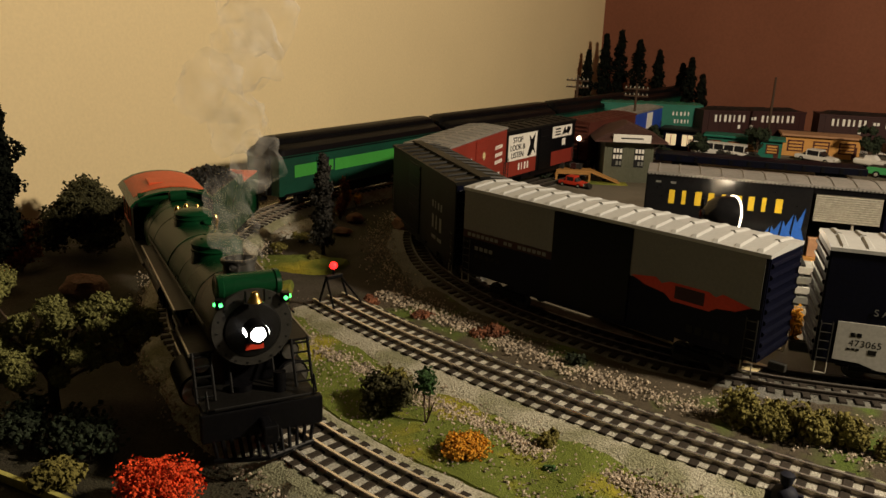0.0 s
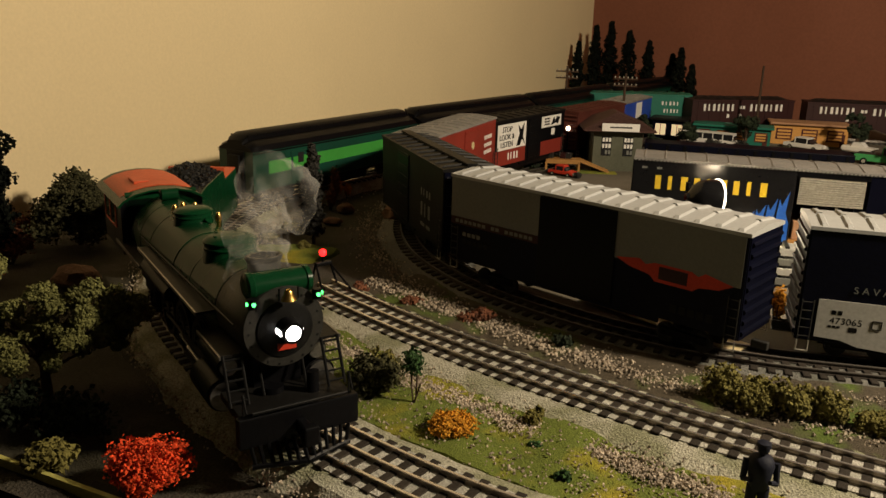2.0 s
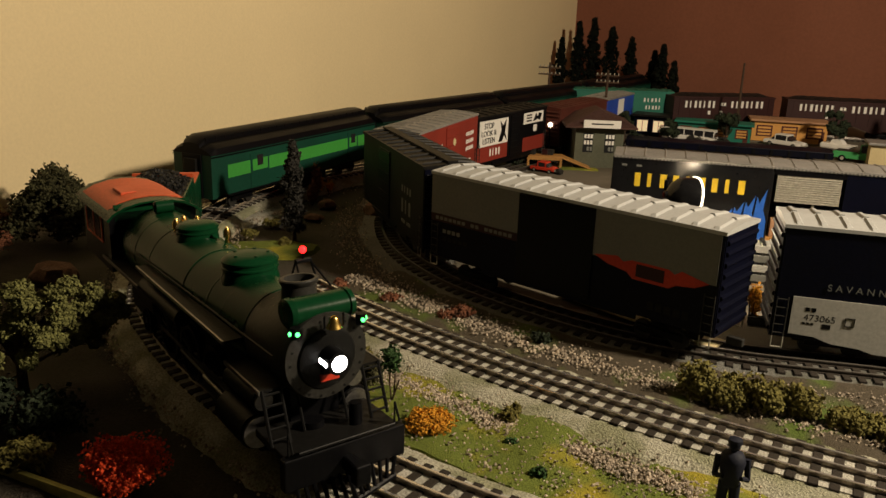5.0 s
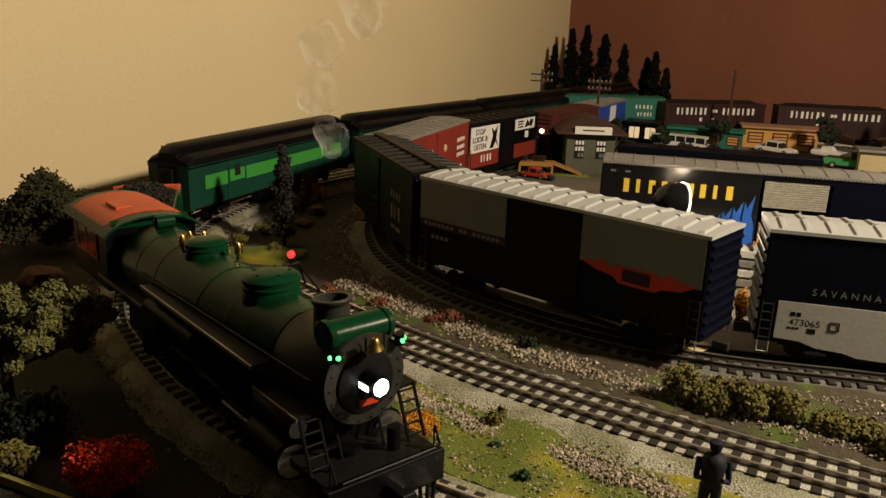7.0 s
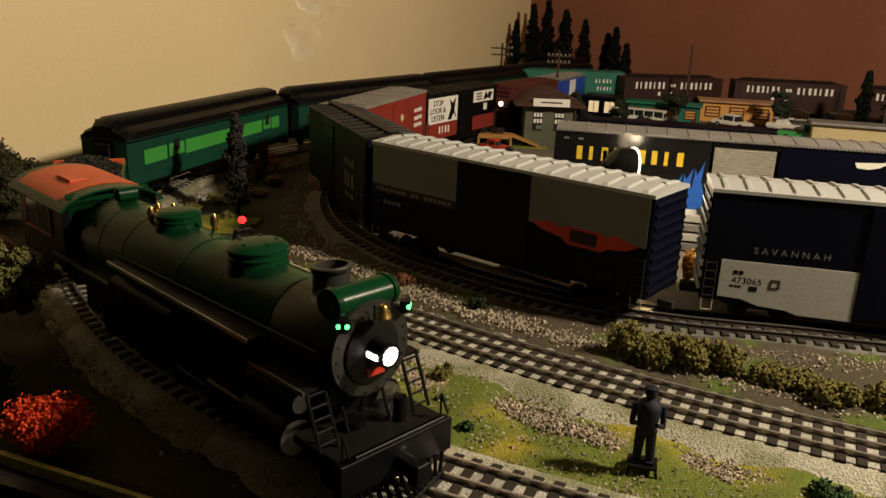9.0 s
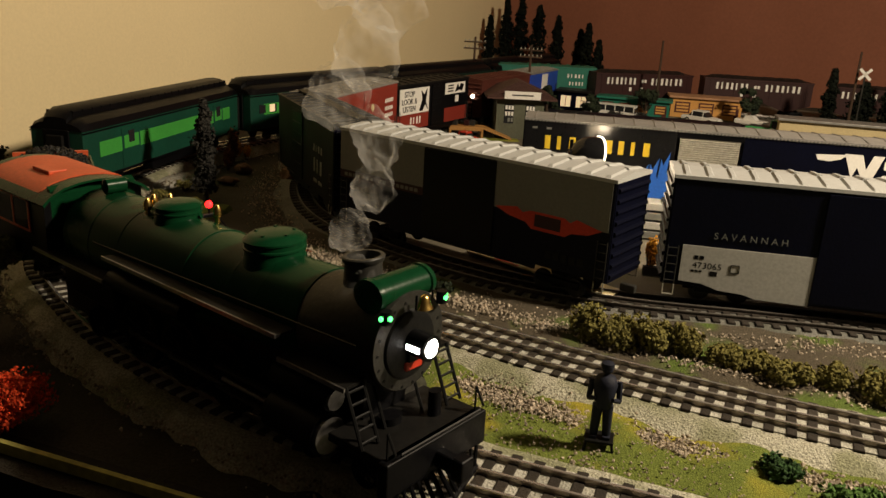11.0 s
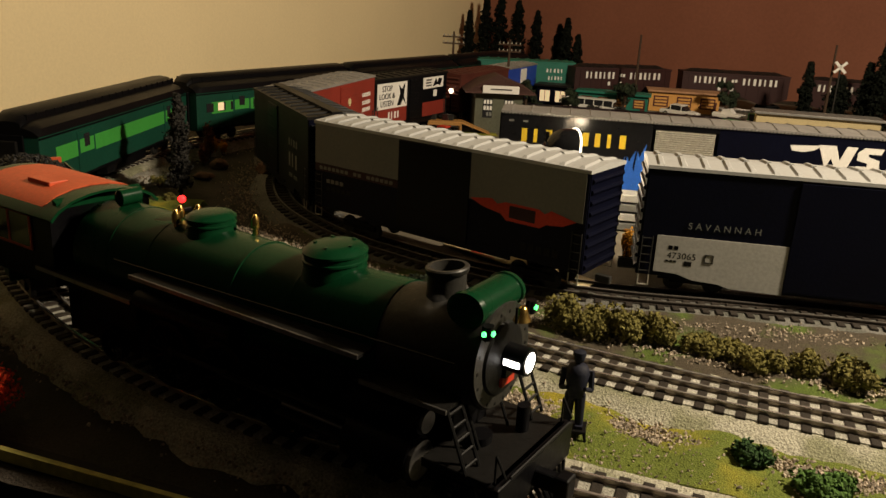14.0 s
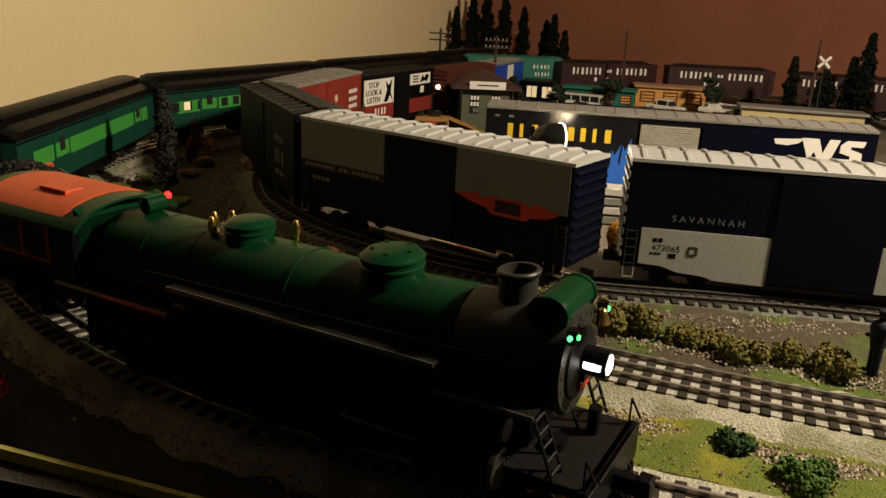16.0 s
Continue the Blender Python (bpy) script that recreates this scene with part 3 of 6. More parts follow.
def boxcar(m, label, L, H, W, side, end, roof, ribs=12, door=None, floor=0.022, ribstyle="flat", group="freight cars", sill=0.006):
    """A freight boxcar; x runs along it, z = 0 is the rail's top."""
    c = thing("boxcar", label, "boxcar", m, group)
    h = L / 2
    part("body", box(B(), -h, h, -W / 2, W / 2, floor, H, 0.0008), side, c)
    bm = B()
    rise = 0.004
    a = W / 2 + 0.0012
    out = [(-a, H - 0.0008), (a, H - 0.0008), (a, H + 0.0022), (0, H + rise + 0.001), (-a, H + 0.0022)]
    va = [bm.verts.new((-h - 0.0012, y, z)) for y, z in out]
    vb = [bm.verts.new((h + 0.0012, y, z)) for y, z in out]
    bm.faces.new(va)
    bm.faces.new(list(reversed(vb)))
    for i in range(5):
        bm.faces.new((va[i], vb[i], vb[(i + 1) % 5], va[(i + 1) % 5]))
    bmesh.ops.recalc_face_normals(bm, faces=bm.faces)
    rf = part("roof", bm, roof, c)
    for i in range(ribs):
        x = -h + L * (i + 0.5) / ribs
        for s in (-1, 1):
            bm = B()
            w = L / ribs * (0.17 if ribstyle == "flat" else 0.07)
            ve = []
            for xx, up in ((x - w, 0.0), (x - w * 0.5, 0.0018), (x + w * 0.5, 0.0018), (x + w, 0.0)):
                ve.append([bm.verts.new((xx, s * 0.002, H + rise + 0.0009 + up)), bm.verts.new((xx, s * (a - 0.005), H + 0.0023 + 0.0005 + up * 0.9)), bm.verts.new((xx, s * (a - 0.0012), H + 0.0023))])
            for p, q in zip(ve, ve[1:]):
                bm.faces.new((p[0], q[0], q[1], p[1]))
                bm.faces.new((p[1], q[1], q[2], p[2]))
            bm.faces.new([v[0] for v in reversed(ve)])
            bmesh.ops.recalc_face_normals(bm, faces=bm.faces)
            part("roof_rib", bm, roof, rf)
    for s in (-1, 1):
        e = part("end_panel", box(B(), s * h, s * (h + 0.0008), -W / 2 + 0.001, W / 2 - 0.001, floor, H - 0.001), end, c)
        for k in range(9):
            z = floor + (H - floor) * (k + 0.6) / 9.4
            bm = tube(B(), (s * (h + 0.0008), -W / 2 + 0.003, z), (s * (h + 0.0008), W / 2 - 0.003, z), 0.0022, seg=8)
            part("corrugation", bm, end, e, "", True)
        part("coupler", box(B(), s * h, s * (h + 0.014), -0.003, 0.003, 0.012, 0.019, 0.001), "graphite", c, "dark metal coupler")
        truck(c, s * (h - 0.052))
    part("underframe", box(B(), -h + 0.02, h - 0.02, -W / 2 + 0.012, W / 2 - 0.012, floor - sill, floor), "black", c)
    for s in (-1, 1):
        part("side_sill", box(B(), -h * 0.55, h * 0.55, s * (W / 2 - 0.002), s * W / 2, floor - sill, floor + 0.001) if s > 0 else box(B(), -h * 0.55, h * 0.55, -W / 2, -W / 2 + 0.002, floor - sill, floor + 0.001), side, c)
        if door:
            x0, x1, dm = door
            y = s * W / 2
            d = part("door", box(B(), x0, x1, min(y, y + s * 0.0014), max(y, y + s * 0.0014), floor + 0.002, H - 0.004, 0.0004), dm, c, "sliding side door")
            for k in range(7):
                z = floor + 0.006 + (H - floor - 0.014) * k / 6
                part("door_rib", box(B(), x0 + 0.002, x1 - 0.002, min(y + s * 0.0014, y + s * 0.0022), max(y + s * 0.0014, y + s * 0.0022), z, z + 0.0012), dm, d)
            part("door_rail", box(B(), x0 - 0.03, x1 + 0.03, min(y, y + s * 0.002), max(y, y + s * 0.002), floor - 0.0005, floor + 0.0015), dm, c)
        for e in (-1, 1):
            x = e * (h - 0.006)
            y = s * (W / 2 + 0.0012)
            bm = B()
            for dx in (-0.0045, 0.0045):
                tube(bm, (x + dx, y, floor + 0.001), (x + dx, y, floor + 0.036), 0.0005, seg=6)
            for k in range(5):
                tube(bm, (x - 0.0045, y, floor + 0.004 + 0.0075 * k), (x + 0.0045, y, floor + 0.004 + 0.0075 * k), 0.0005, seg=6)
            part("ladder", bm, "graphite", c)
            bm = B()
            tube(bm, (x - 0.0045, y, floor), (x - 0.0045, y, floor - 0.009), 0.0006, seg=6)
            tube(bm, (x + 0.0045, y, floor), (x + 0.0045, y, floor - 0.009), 0.0006, seg=6)
            tube(bm, (x - 0.0045, y, floor - 0.009), (x + 0.0045, y, floor - 0.009), 0.0007, seg=6)
            part("step", bm, "silver", c)
    return c


def on(p, d, z):
    return Matrix.Translation((p[0], p[1], z)) @ pose(0, 0, 0, 0, 0, math.degrees(math.atan2(d[1], d[0])))


ZRC = ZC + 0.0038
# grey and black long boxcar with a red band
c = boxcar(on((-0.156, 0.032), (1, 0), ZRC), "grey and black boxcar with white ribbed roof on the freight line", 0.312, 0.119 - ZRC, 0.064, "navy", "navy", "roofwhite", 17, None, 0.025, sill=0.004)
HH = 0.119 - ZRC
for s in (-1, 1):
    y0, y1 = (-0.0328, -0.0318) if s < 0 else (0.0318, 0.0328)
    part("side_panel", box(B(), -0.1555, -0.044, y0, y1, HH - 0.041, HH - 0.001), "grey", c, "grey painted side panel")
    part("side_panel", box(B(), 0.039, 0.1535, y0, y1, HH - 0.043, HH - 0.001), "grey", c, "grey painted side panel")
    part("door", box(B(), -0.044, 0.039, y0 - 0.0008 * (s < 0), y1 + 0.0008 * (s > 0), 0.026, HH - 0.002, 0.0003), "black", c, "black plug door")
    part("stripe", box(B(), -0.1555, -0.044, y0, y1, HH - 0.049, HH - 0.0415), "maroon", c, "dark red lettered stripe")
    yy = y0 if s < 0 else y1
    bar_row("lettering_bar", c, -0.150, -0.050, yy, HH - 0.0470, HH - 0.0435, 17, "grey", s, (7, 10))
    bm = B()
    zt = HH - 0.041
    prism(bm, [(0.041, zt - 0.0005), (0.064, zt + 0.003), (0.070, zt - 0.001), (0.078, zt + 0.002), (0.112, zt + 0.002), (0.118, zt - 0.001), (0.124, zt + 0.003), (0.148, zt - 0.002), (0.136, zt - 0.008), (0.120, zt - 0.010), (0.114, zt - 0.014), (0.080, zt - 0.014), (0.074, zt - 0.009), (0.055, zt - 0.006)], min(yy, yy + s * 0.0005), max(yy, yy + s * 0.0005))
    part("emblem", bm, "red", c, "orange red winged emblem")
    part("emblem_panel", box(B(), 0.083, 0.109, min(yy, yy + s * 0.0009), max(yy, yy + s * 0.0009), zt - 0.011, zt + 0.000), "maroon", c)
    bar_row("data_bar", c, 0.095, 0.135, yy, 0.034, 0.041, 5, "charcoal", s)
    bar_row("data_bar", c, -0.140, -0.115, yy, 0.052, 0.056, 4, "grey", s)
    bar_row("data_bar", c, -0.140, -0.105, yy, 0.044, 0.048, 5, "charcoal", s)

# dark blue boxcar with a pale grey side panel
ND = Vector((0.183, 0.092, 0)).normalized()
NN = Vector((-ND.y, ND.x, 0))
N0 = Vector((0.023, 0.065, 0)) + NN * 0.032
c = boxcar(on(N0 + ND * 0.160, ND, ZRC), "dark blue boxcar with pale grey lower panel and white roof", 0.320, 0.119 - ZRC, 0.064, "navy", "navy", "roofwhite", 17, None, 0.016)
for s in (-1, 1):
    y0, y1 = (-0.0328, -0.0318) if s < 0 else (0.0318, 0.0328)
    yy = y0 if s < 0 else y1
    bm = B()
    prism(bm, [(-0.146, 0.0535), (-0.036, 0.0535), (-0.036, 0.0095), (-0.080, 0.0105), (-0.090, 0.0135), (-0.112, 0.0150), (-0.126, 0.0195), (-0.146, 0.0205)], y0, y1)
    part("side_panel", bm, "panelgrey", c, "pale grey lettered panel")
    part("side_panel", box(B(), 0.054, 0.155, y0, y1, 0.012, 0.0535), "panelgrey", c, "pale grey lower panel")
    part("door", box(B(), -0.0355, 0.0535, y0 - 0.0008 * (s < 0), y1 + 0.0008 * (s > 0), 0.0125, HH - 0.003, 0.0003), "navy", c, "dark blue plug door")
    face = pose(0, 0, 0, 90, 0, 0) if s < 0 else pose(0, 0, 0, 90, 0, 180)
    tagged(words("lettering", "SAVANNAH", c, 0.0082, Matrix.Translation((-0.091, yy, 0.0612)) @ face, "grey", 0.0001, 1.6), "grey lettering")
    tagged(words("car_number", "473065", c, 0.0080, Matrix.Translation((-0.1235, yy, 0.0335)) @ face, "black", 0.0001, 1.05), "black car number")
    bar_row("data_bar", c, -0.136, -0.1265, yy, 0.0415, 0.0450, 2, "black", s)
    bar_row("data_bar", c, -0.137, -0.127, yy, 0.0300, 0.0318, 3, "charcoal", s)
    bar_row("data_bar", c, -0.122, -0.113, yy, 0.0275, 0.0318, 1, "charcoal", s)
    bm = box(box(box(box(B(), -0.104, -0.0965, min(yy, yy + s * .0005), max(yy, yy + s * .0005), 0.0390, 0.0396), -0.104, -0.0965, min(yy, yy + s * .0005), max(yy, yy + s * .0005), 0.0320, 0.0326), -0.104, -0.1034, min(yy, yy + s * .0005), max(yy, yy + s * .0005), 0.0320, 0.0396), -0.0971, -0.0965, min(yy, yy + s * .0005), max(yy, yy + s * .0005), 0.0320, 0.0396)
    part("data_box", bm, "charcoal", c)

# charcoal boxcar on the curve, red boxcar, and the cars beyond
c = boxcar(on((-0.432, 0.100), (0.226, -0.120), ZRC), "charcoal boxcar with dark ribbed roof and walkway", 0.250, 0.1175 - ZRC, 0.064, "charcoal", "navy", "charcoal", 11, (-0.045, 0.0, "black"), 0.022, "thin")
part("roof_walk", box(B(), -0.126, 0.126, -0.006, 0.006, HH + 0.004, HH + 0.0062), "charcoal", c, "dark running board")
for k, (a, b) in enumerate(((0.070, 0.078), (0.046, 0.062), (0.034, 0.038))):
    bar_row("lettering_bar", c, 0.045, 0.085, -0.032, a, b, 4 - k, "grey", -1)

c = boxcar(on((-0.578, 0.283), (-0.087, 0.226), ZRC), "oxide red boxcar with pale grey roof", 0.246, 0.1175 - ZRC, 0.066, "oxide", "oxide", "roofgrey", 10, (-0.02, 0.045, "oxide"), 0.022, "thin")
bar_row("lettering_bar", c, -0.105, -0.03, -0.033, 0.072, 0.085, 8, "white", -1)
bar_row("lettering_bar", c, -0.09, -0.03, -0.033, 0.056, 0.061, 9, "white", -1)
for z in (0.083, 0.071, 0.060):
    bar_row("lettering_bar", c, 0.068, 0.104, -0.033, z, z + 0.006, 7, "white", -1)
part("emblem", tube(B(), (0.012, -0.0344, 0.082), (0.012, -0.0352, 0.082), 0.006, seg=7), "cream", c, "small cream emblem")
bm = box(box(B(), 0.07, 0.078, -0.0338, -0.033, 0.034, 0.040), 0.082, 0.092, -0.0338, -0.033, 0.040, 0.046)
part("data_bar", bm, "white", c)


def along(line, s, z):
    acc = 0
    for a, b in zip(line, line[1:]):
        d = (b - a).length
        if acc + d >= s:
            return on(a + (b - a) * ((s - acc) / d), (b - a), z)
        acc += d
    return on(line[-1], line[-1] - line[-2], z)


c = boxcar(on((-0.655, 0.545), (-0.03, 0.2), ZRC), "black and oxide red boxcar with white slogan panels", 0.255, 0.108 - ZRC, 0.064, "black", "black", "charcoal", 10, (-0.012, 0.02, "black"), 0.022, "thin")
part("slogan_panel", box(B(), -0.118, -0.022, -0.0328, -0.0318, 0.052, 0.095), "white", c, "white slogan panel")
part("slogan_panel", box(B(), 0.036, 0.112, -0.0328, -0.0318, 0.076, 0.096), "white", c, "white emblem panel")
part("lower_band", box(B(), -0.124, -0.022, -0.0326, -0.0318, 0.026, 0.0515), "oxide", c, "oxide red lower band")
part("lower_band", box(B(), 0.036, 0.122, -0.0326, -0.0318, 0.026, 0.0515), "oxide", c, "oxide red lower band")
part("emblem", prism(B(), [(-0.055, 0.055), (-0.045, 0.075), (-0.05, 0.09), (-0.04, 0.082), (-0.03, 0.092), (-0.034, 0.07), (-0.026, 0.056), (-0.036, 0.066), (-0.044, 0.055)], -0.0336, -0.0328), "black", c, "black figure emblem")
for k, wd in enumerate(("STOP", "LOOK &", "LISTEN")):
    words("slogan", wd, c, 0.0135, Matrix.Translation((-0.088, -0.0331, 0.0815 - 0.0125 * k)) @ pose(0, 0, 0, 90, 0, 0), "black")
for k in range(3):
    bar_row("emblem_stripe", c, 0.042, 0.070, -0.0328, 0.080 + 0.005 * k, 0.0825 + 0.005 * k, 1, "black", -1)
part("emblem", prism(B(), [(0.072, 0.079), (0.082, 0.093), (0.088, 0.085), (0.094, 0.093), (0.106, 0.091), (0.098, 0.079), (0.09, 0.082)], -0.0336, -0.0328), "black", c, "black emblem")
bar_row("lettering_bar", c, 0.07, 0.10, -0.032, 0.060, 0.072, 1, "white", -1)
bar_row("data_bar", c, -0.085, -0.045, -0.0326, 0.034, 0.046, 4, "white", -1)

boxcar(on((-0.683, 0.82), (-0.03, 0.2), ZRC), "rust brown boxcar beside the station", 0.23, 0.100 - ZRC, 0.064, "brown", "brown", "brown", 10, (-0.02, 0.02, "brown"), 0.022, "thin")
c = boxcar(on((-0.745, 1.07), (-0.045, 0.2), ZRC), "blue boxcar with white door and grey roof", 0.20, 0.096 - ZRC, 0.064, "blue", "blue", "roofgrey", 10, (-0.02, 0.02, "white"), 0.022, "thin")
c = boxcar(on((-0.785, 1.19), (0.26, 0.24), ZRC), "teal green boxcar with white script lettering", 0.25, 0.100 - ZRC, 0.064, "teal", "teal", "teal", 10, None, 0.022, "thin")
for k in range(2):
    bar_row("lettering_bar", c, 0.052 + 0.006 * k, 0.098, -0.032, 0.070 - 0.018 * k, 0.079 - 0.018 * k, 5, "white", -1)

# long black yard car with a raised shutter in its side
def yard_car():
    L, W, H, f = 0.462, 0.064, 0.115 - ZRC, 0.020
    c = thing("boxcar", "long black boxcar with blue flames, half-raised silver shutter and grey roof", "boxcar", on(V0 + VD * L / 2, VD, ZRC), "freight cars")
    h = L / 2
    x0, x1 = -0.046, 0.032
    part("body", box(B(), -h, x0, -W / 2, W / 2, f, H, 0.0006), "blackgloss", c, "glossy black side")
    part("body", box(B(), x1, h, -W / 2, W / 2, f, H, 0.0006), "navy", c, "dark side")
    part("header", box(B(), x0, x1, -W / 2, W / 2, H - 0.008, H), "black", c)
    part("back_panel", box(B(), x0, x1, W / 2 - 0.002, W / 2, f, H - 0.008), "black", c)
    part("floor_panel", box(B(), x0, x1, -W / 2, W / 2 - 0.002, f, f + 0.004), "wood", c)
    sh = part("shutter", box(B(), x0 + 0.004, x1 - 0.004, -W / 2 + 0.001, -W / 2 + 0.002, H - 0.040, H - 0.008), "silver", c, "silver roller shutter, half raised")
    for k in range(12):
        z = H - 0.039 + k * 0.0026
        part("slat", tube(B(), (x0 + 0.004, -W / 2 + 0.001, z), (x1 - 0.004, -W / 2 + 0.001, z), 0.0011, seg=6), "silver", sh)
    part("door_post", box(B(), x0 + 0.046, x0 + 0.0485, -W / 2 + 0.002, -W / 2 + 0.0045, f + 0.004, H - 0.040), "silver", c, "silver door post")
    part("load", box(B(), x0 + 0.004, x0 + 0.026, -W / 2 + 0.006, W / 2 - 0.01, f + 0.004, f + 0.026, 0.0006), "carton", c, "tan cartons")
    part("load", box(B(), x0 + 0.028, x0 + 0.044, -W / 2 + 0.008, W / 2 - 0.01, f + 0.004, f + 0.018, 0.0006), "wood", c, "tan cartons")
    bm = B()
    a = W / 2 + 0.001
    out = [(-a, H), (a, H), (a, H + 0.002), (0, H + 0.005), (-a, H + 0.002)]
    va = [bm.verts.new((-h, y, z)) for y, z in out]
    vb = [bm.verts.new((h, y, z)) for y, z in out]
    bm.faces.new(va)
    bm.faces.new(list(reversed(vb)))
    for i in range(5):
        bm.faces.new((va[i], vb[i], vb[(i + 1) % 5], va[(i + 1) % 5]))
    bmesh.ops.recalc_face_normals(bm, faces=bm.faces)
    rf = part("roof", bm, "roofgrey", c, "weathered galvanised roof")
    for i in range(19):
        x = -h + L * (i + 0.5) / 19
        for s in (-1, 1):
            bm = tube(B(), (x, 0, H + 0.0048), (x, s * (a - 0.0005), H + 0.0022), 0.0011, seg=6)
            part("roof_rib", bm, "roofgrey", rf)
    bm = B()
    for i in range(110):
        x = -h + L * (i + 0.5) / 110
        box(bm, x - 0.0012, x + 0.0012, -a - 0.0008, -a + 0.0006, H - 0.0012, H + 0.0008)
    part("roof_edge", bm, "roofgrey", rf, "rivetted roof edge")
    y = -W / 2
    bar_row("lettering_bar", c, -0.207, -0.072, y, 0.0735, 0.0900, 9, "yellow", -1, ())
    bar_row("data_bar", c, -0.222, -0.196, y, 0.0975, 0.1000, 3, "grey", -1, (1,))
    for k in range(5):
        x = -0.104 + 0.012 * k
        hh = 0.028 + 0.0085 * k
        bm = prism(B(), [(x - 0.008, f + 0.001), (x + 0.008, f + 0.001), (x + 0.0075, f + hh * 0.4), (x + 0.003, f + hh * 0.6), (x + 0.005, f + hh), (x - 0.002, f + hh * 0.72), (x - 0.005, f + hh * 0.85), (x - 0.007, f + hh * 0.4)], y - 0.0006 - 0.0001 * k, y)
        part("flame", bm, "flame", c, "painted blue flame")
    for pts in ([(0.114, 0.094), (0.150, 0.096), (0.142, 0.090), (0.130, 0.087), (0.117, 0.088)],
                [(0.146, 0.097), (0.166, 0.097), (0.172, 0.080), (0.178, 0.097), (0.190, 0.097), (0.180, 0.068), (0.169, 0.068), (0.162, 0.082), (0.157, 0.069)],
                [(0.188, 0.068), (0.191, 0.075), (0.203, 0.075), (0.203, 0.079), (0.191, 0.082), (0.191, 0.091), (0.198, 0.097), (0.219, 0.097), (0.217, 0.090), (0.203, 0.090), (0.203, 0.087), (0.216, 0.083), (0.217, 0.073), (0.210, 0.068)]):
        part("emblem", prism(B(), pts, y - 0.0006, y), "white", c, "white slanted emblem")
    for s in (-1, 1):
        truck(c, s * (h - 0.06))
        part("end_panel", box(B(), s * h, s * (h + 0.0008), -W / 2 + 0.001, W / 2 - 0.001, f, H - 0.001), "black", c)
    part("underframe", box(B(), -h + 0.02, h - 0.02, -W / 2 + 0.012, W / 2 - 0.012, f - 0.006, f), "black", c)


yard_car()


def hopper(m, label, L=0.262):
    c = thing("hopper_car", label, "hopper car", m, "coal hoppers along the wall")
    h, W, H = L / 2, 0.062, 0.090
    part("body", prism(B(), [(-h, 0.034), (-h, H), (h, H), (h, 0.034), (h * 0.55, 0.016), (h * 0.15, 0.034), (-h * 0.15, 0.034), (-h * 0.55, 0.016)], -W / 2, W / 2), "maroon", c)
    bm = box(box(B(), -h - 0.001, h + 0.001, -W / 2 - 0.0015, -W / 2, H - 0.004, H), -h - 0.001, h + 0.001, W / 2, W / 2 + 0.0015, H - 0.004, H)
    part("top_rail", bm, "maroon", c)
    for k in range(9):
        x = -h + L * (k + 0.5) / 9
        part("side_post", box(B(), x - 0.001, x + 0.001, -W / 2 - 0.0012, -W / 2, 0.034, H - 0.004), "maroon", c)
    rng = random.Random(3)
    bm = B()
    nx, ny = 26, 7
    g = [[bm.verts.new((-h + 0.003 + (L - 0.006) * i / nx, -W / 2 + 0.003 + (W - 0.006) * j / ny, H - 0.002 + (0.007 * math.sin(math.pi * j / ny) + rng.uniform(0, 0.003)) * min(1, 4 * math.sin(math.pi * i / nx)))) for j in range(ny + 1)] for i in range(nx + 1)]
    for i in range(nx):
        for j in range(ny):
            bm.faces.new((g[i][j], g[i + 1][j], g[i + 1][j + 1], g[i][j + 1]))
    part("coal_load", bm, "coal", c, "heaped black coal")
    bar_row("lettering_bar", c, -0.105, -0.022, -W / 2 - 0.0012, 0.064, 0.080, 7, "white", -1)
    bar_row("lettering_bar", c, -0.012, 0.004, -W / 2 - 0.0012, 0.069, 0.076, 2, "white", -1)
    bar_row("lettering_bar", c, 0.014, 0.105, -W / 2 - 0.0012, 0.064, 0.080, 7, "white", -1)
    bar_row("data_bar", c, -0.045, 0.0, -W / 2 - 0.0012, 0.048, 0.057, 3, "white", -1, (1,))
    for s in (-1, 1):
        truck(c, s * (h - 0.035))
    return c


h1 = hopper(on((-0.592, 1.332), (0.157, 0.205), ZRC), "dark maroon coal hopper with white lettering bars and coal load")
copy_thing(h1, on((-0.362, 1.512), (0.20, 0.13), ZRC))
copy_thing(h1, on((-0.075, 1.60), (0.25, 0.07), ZRC))


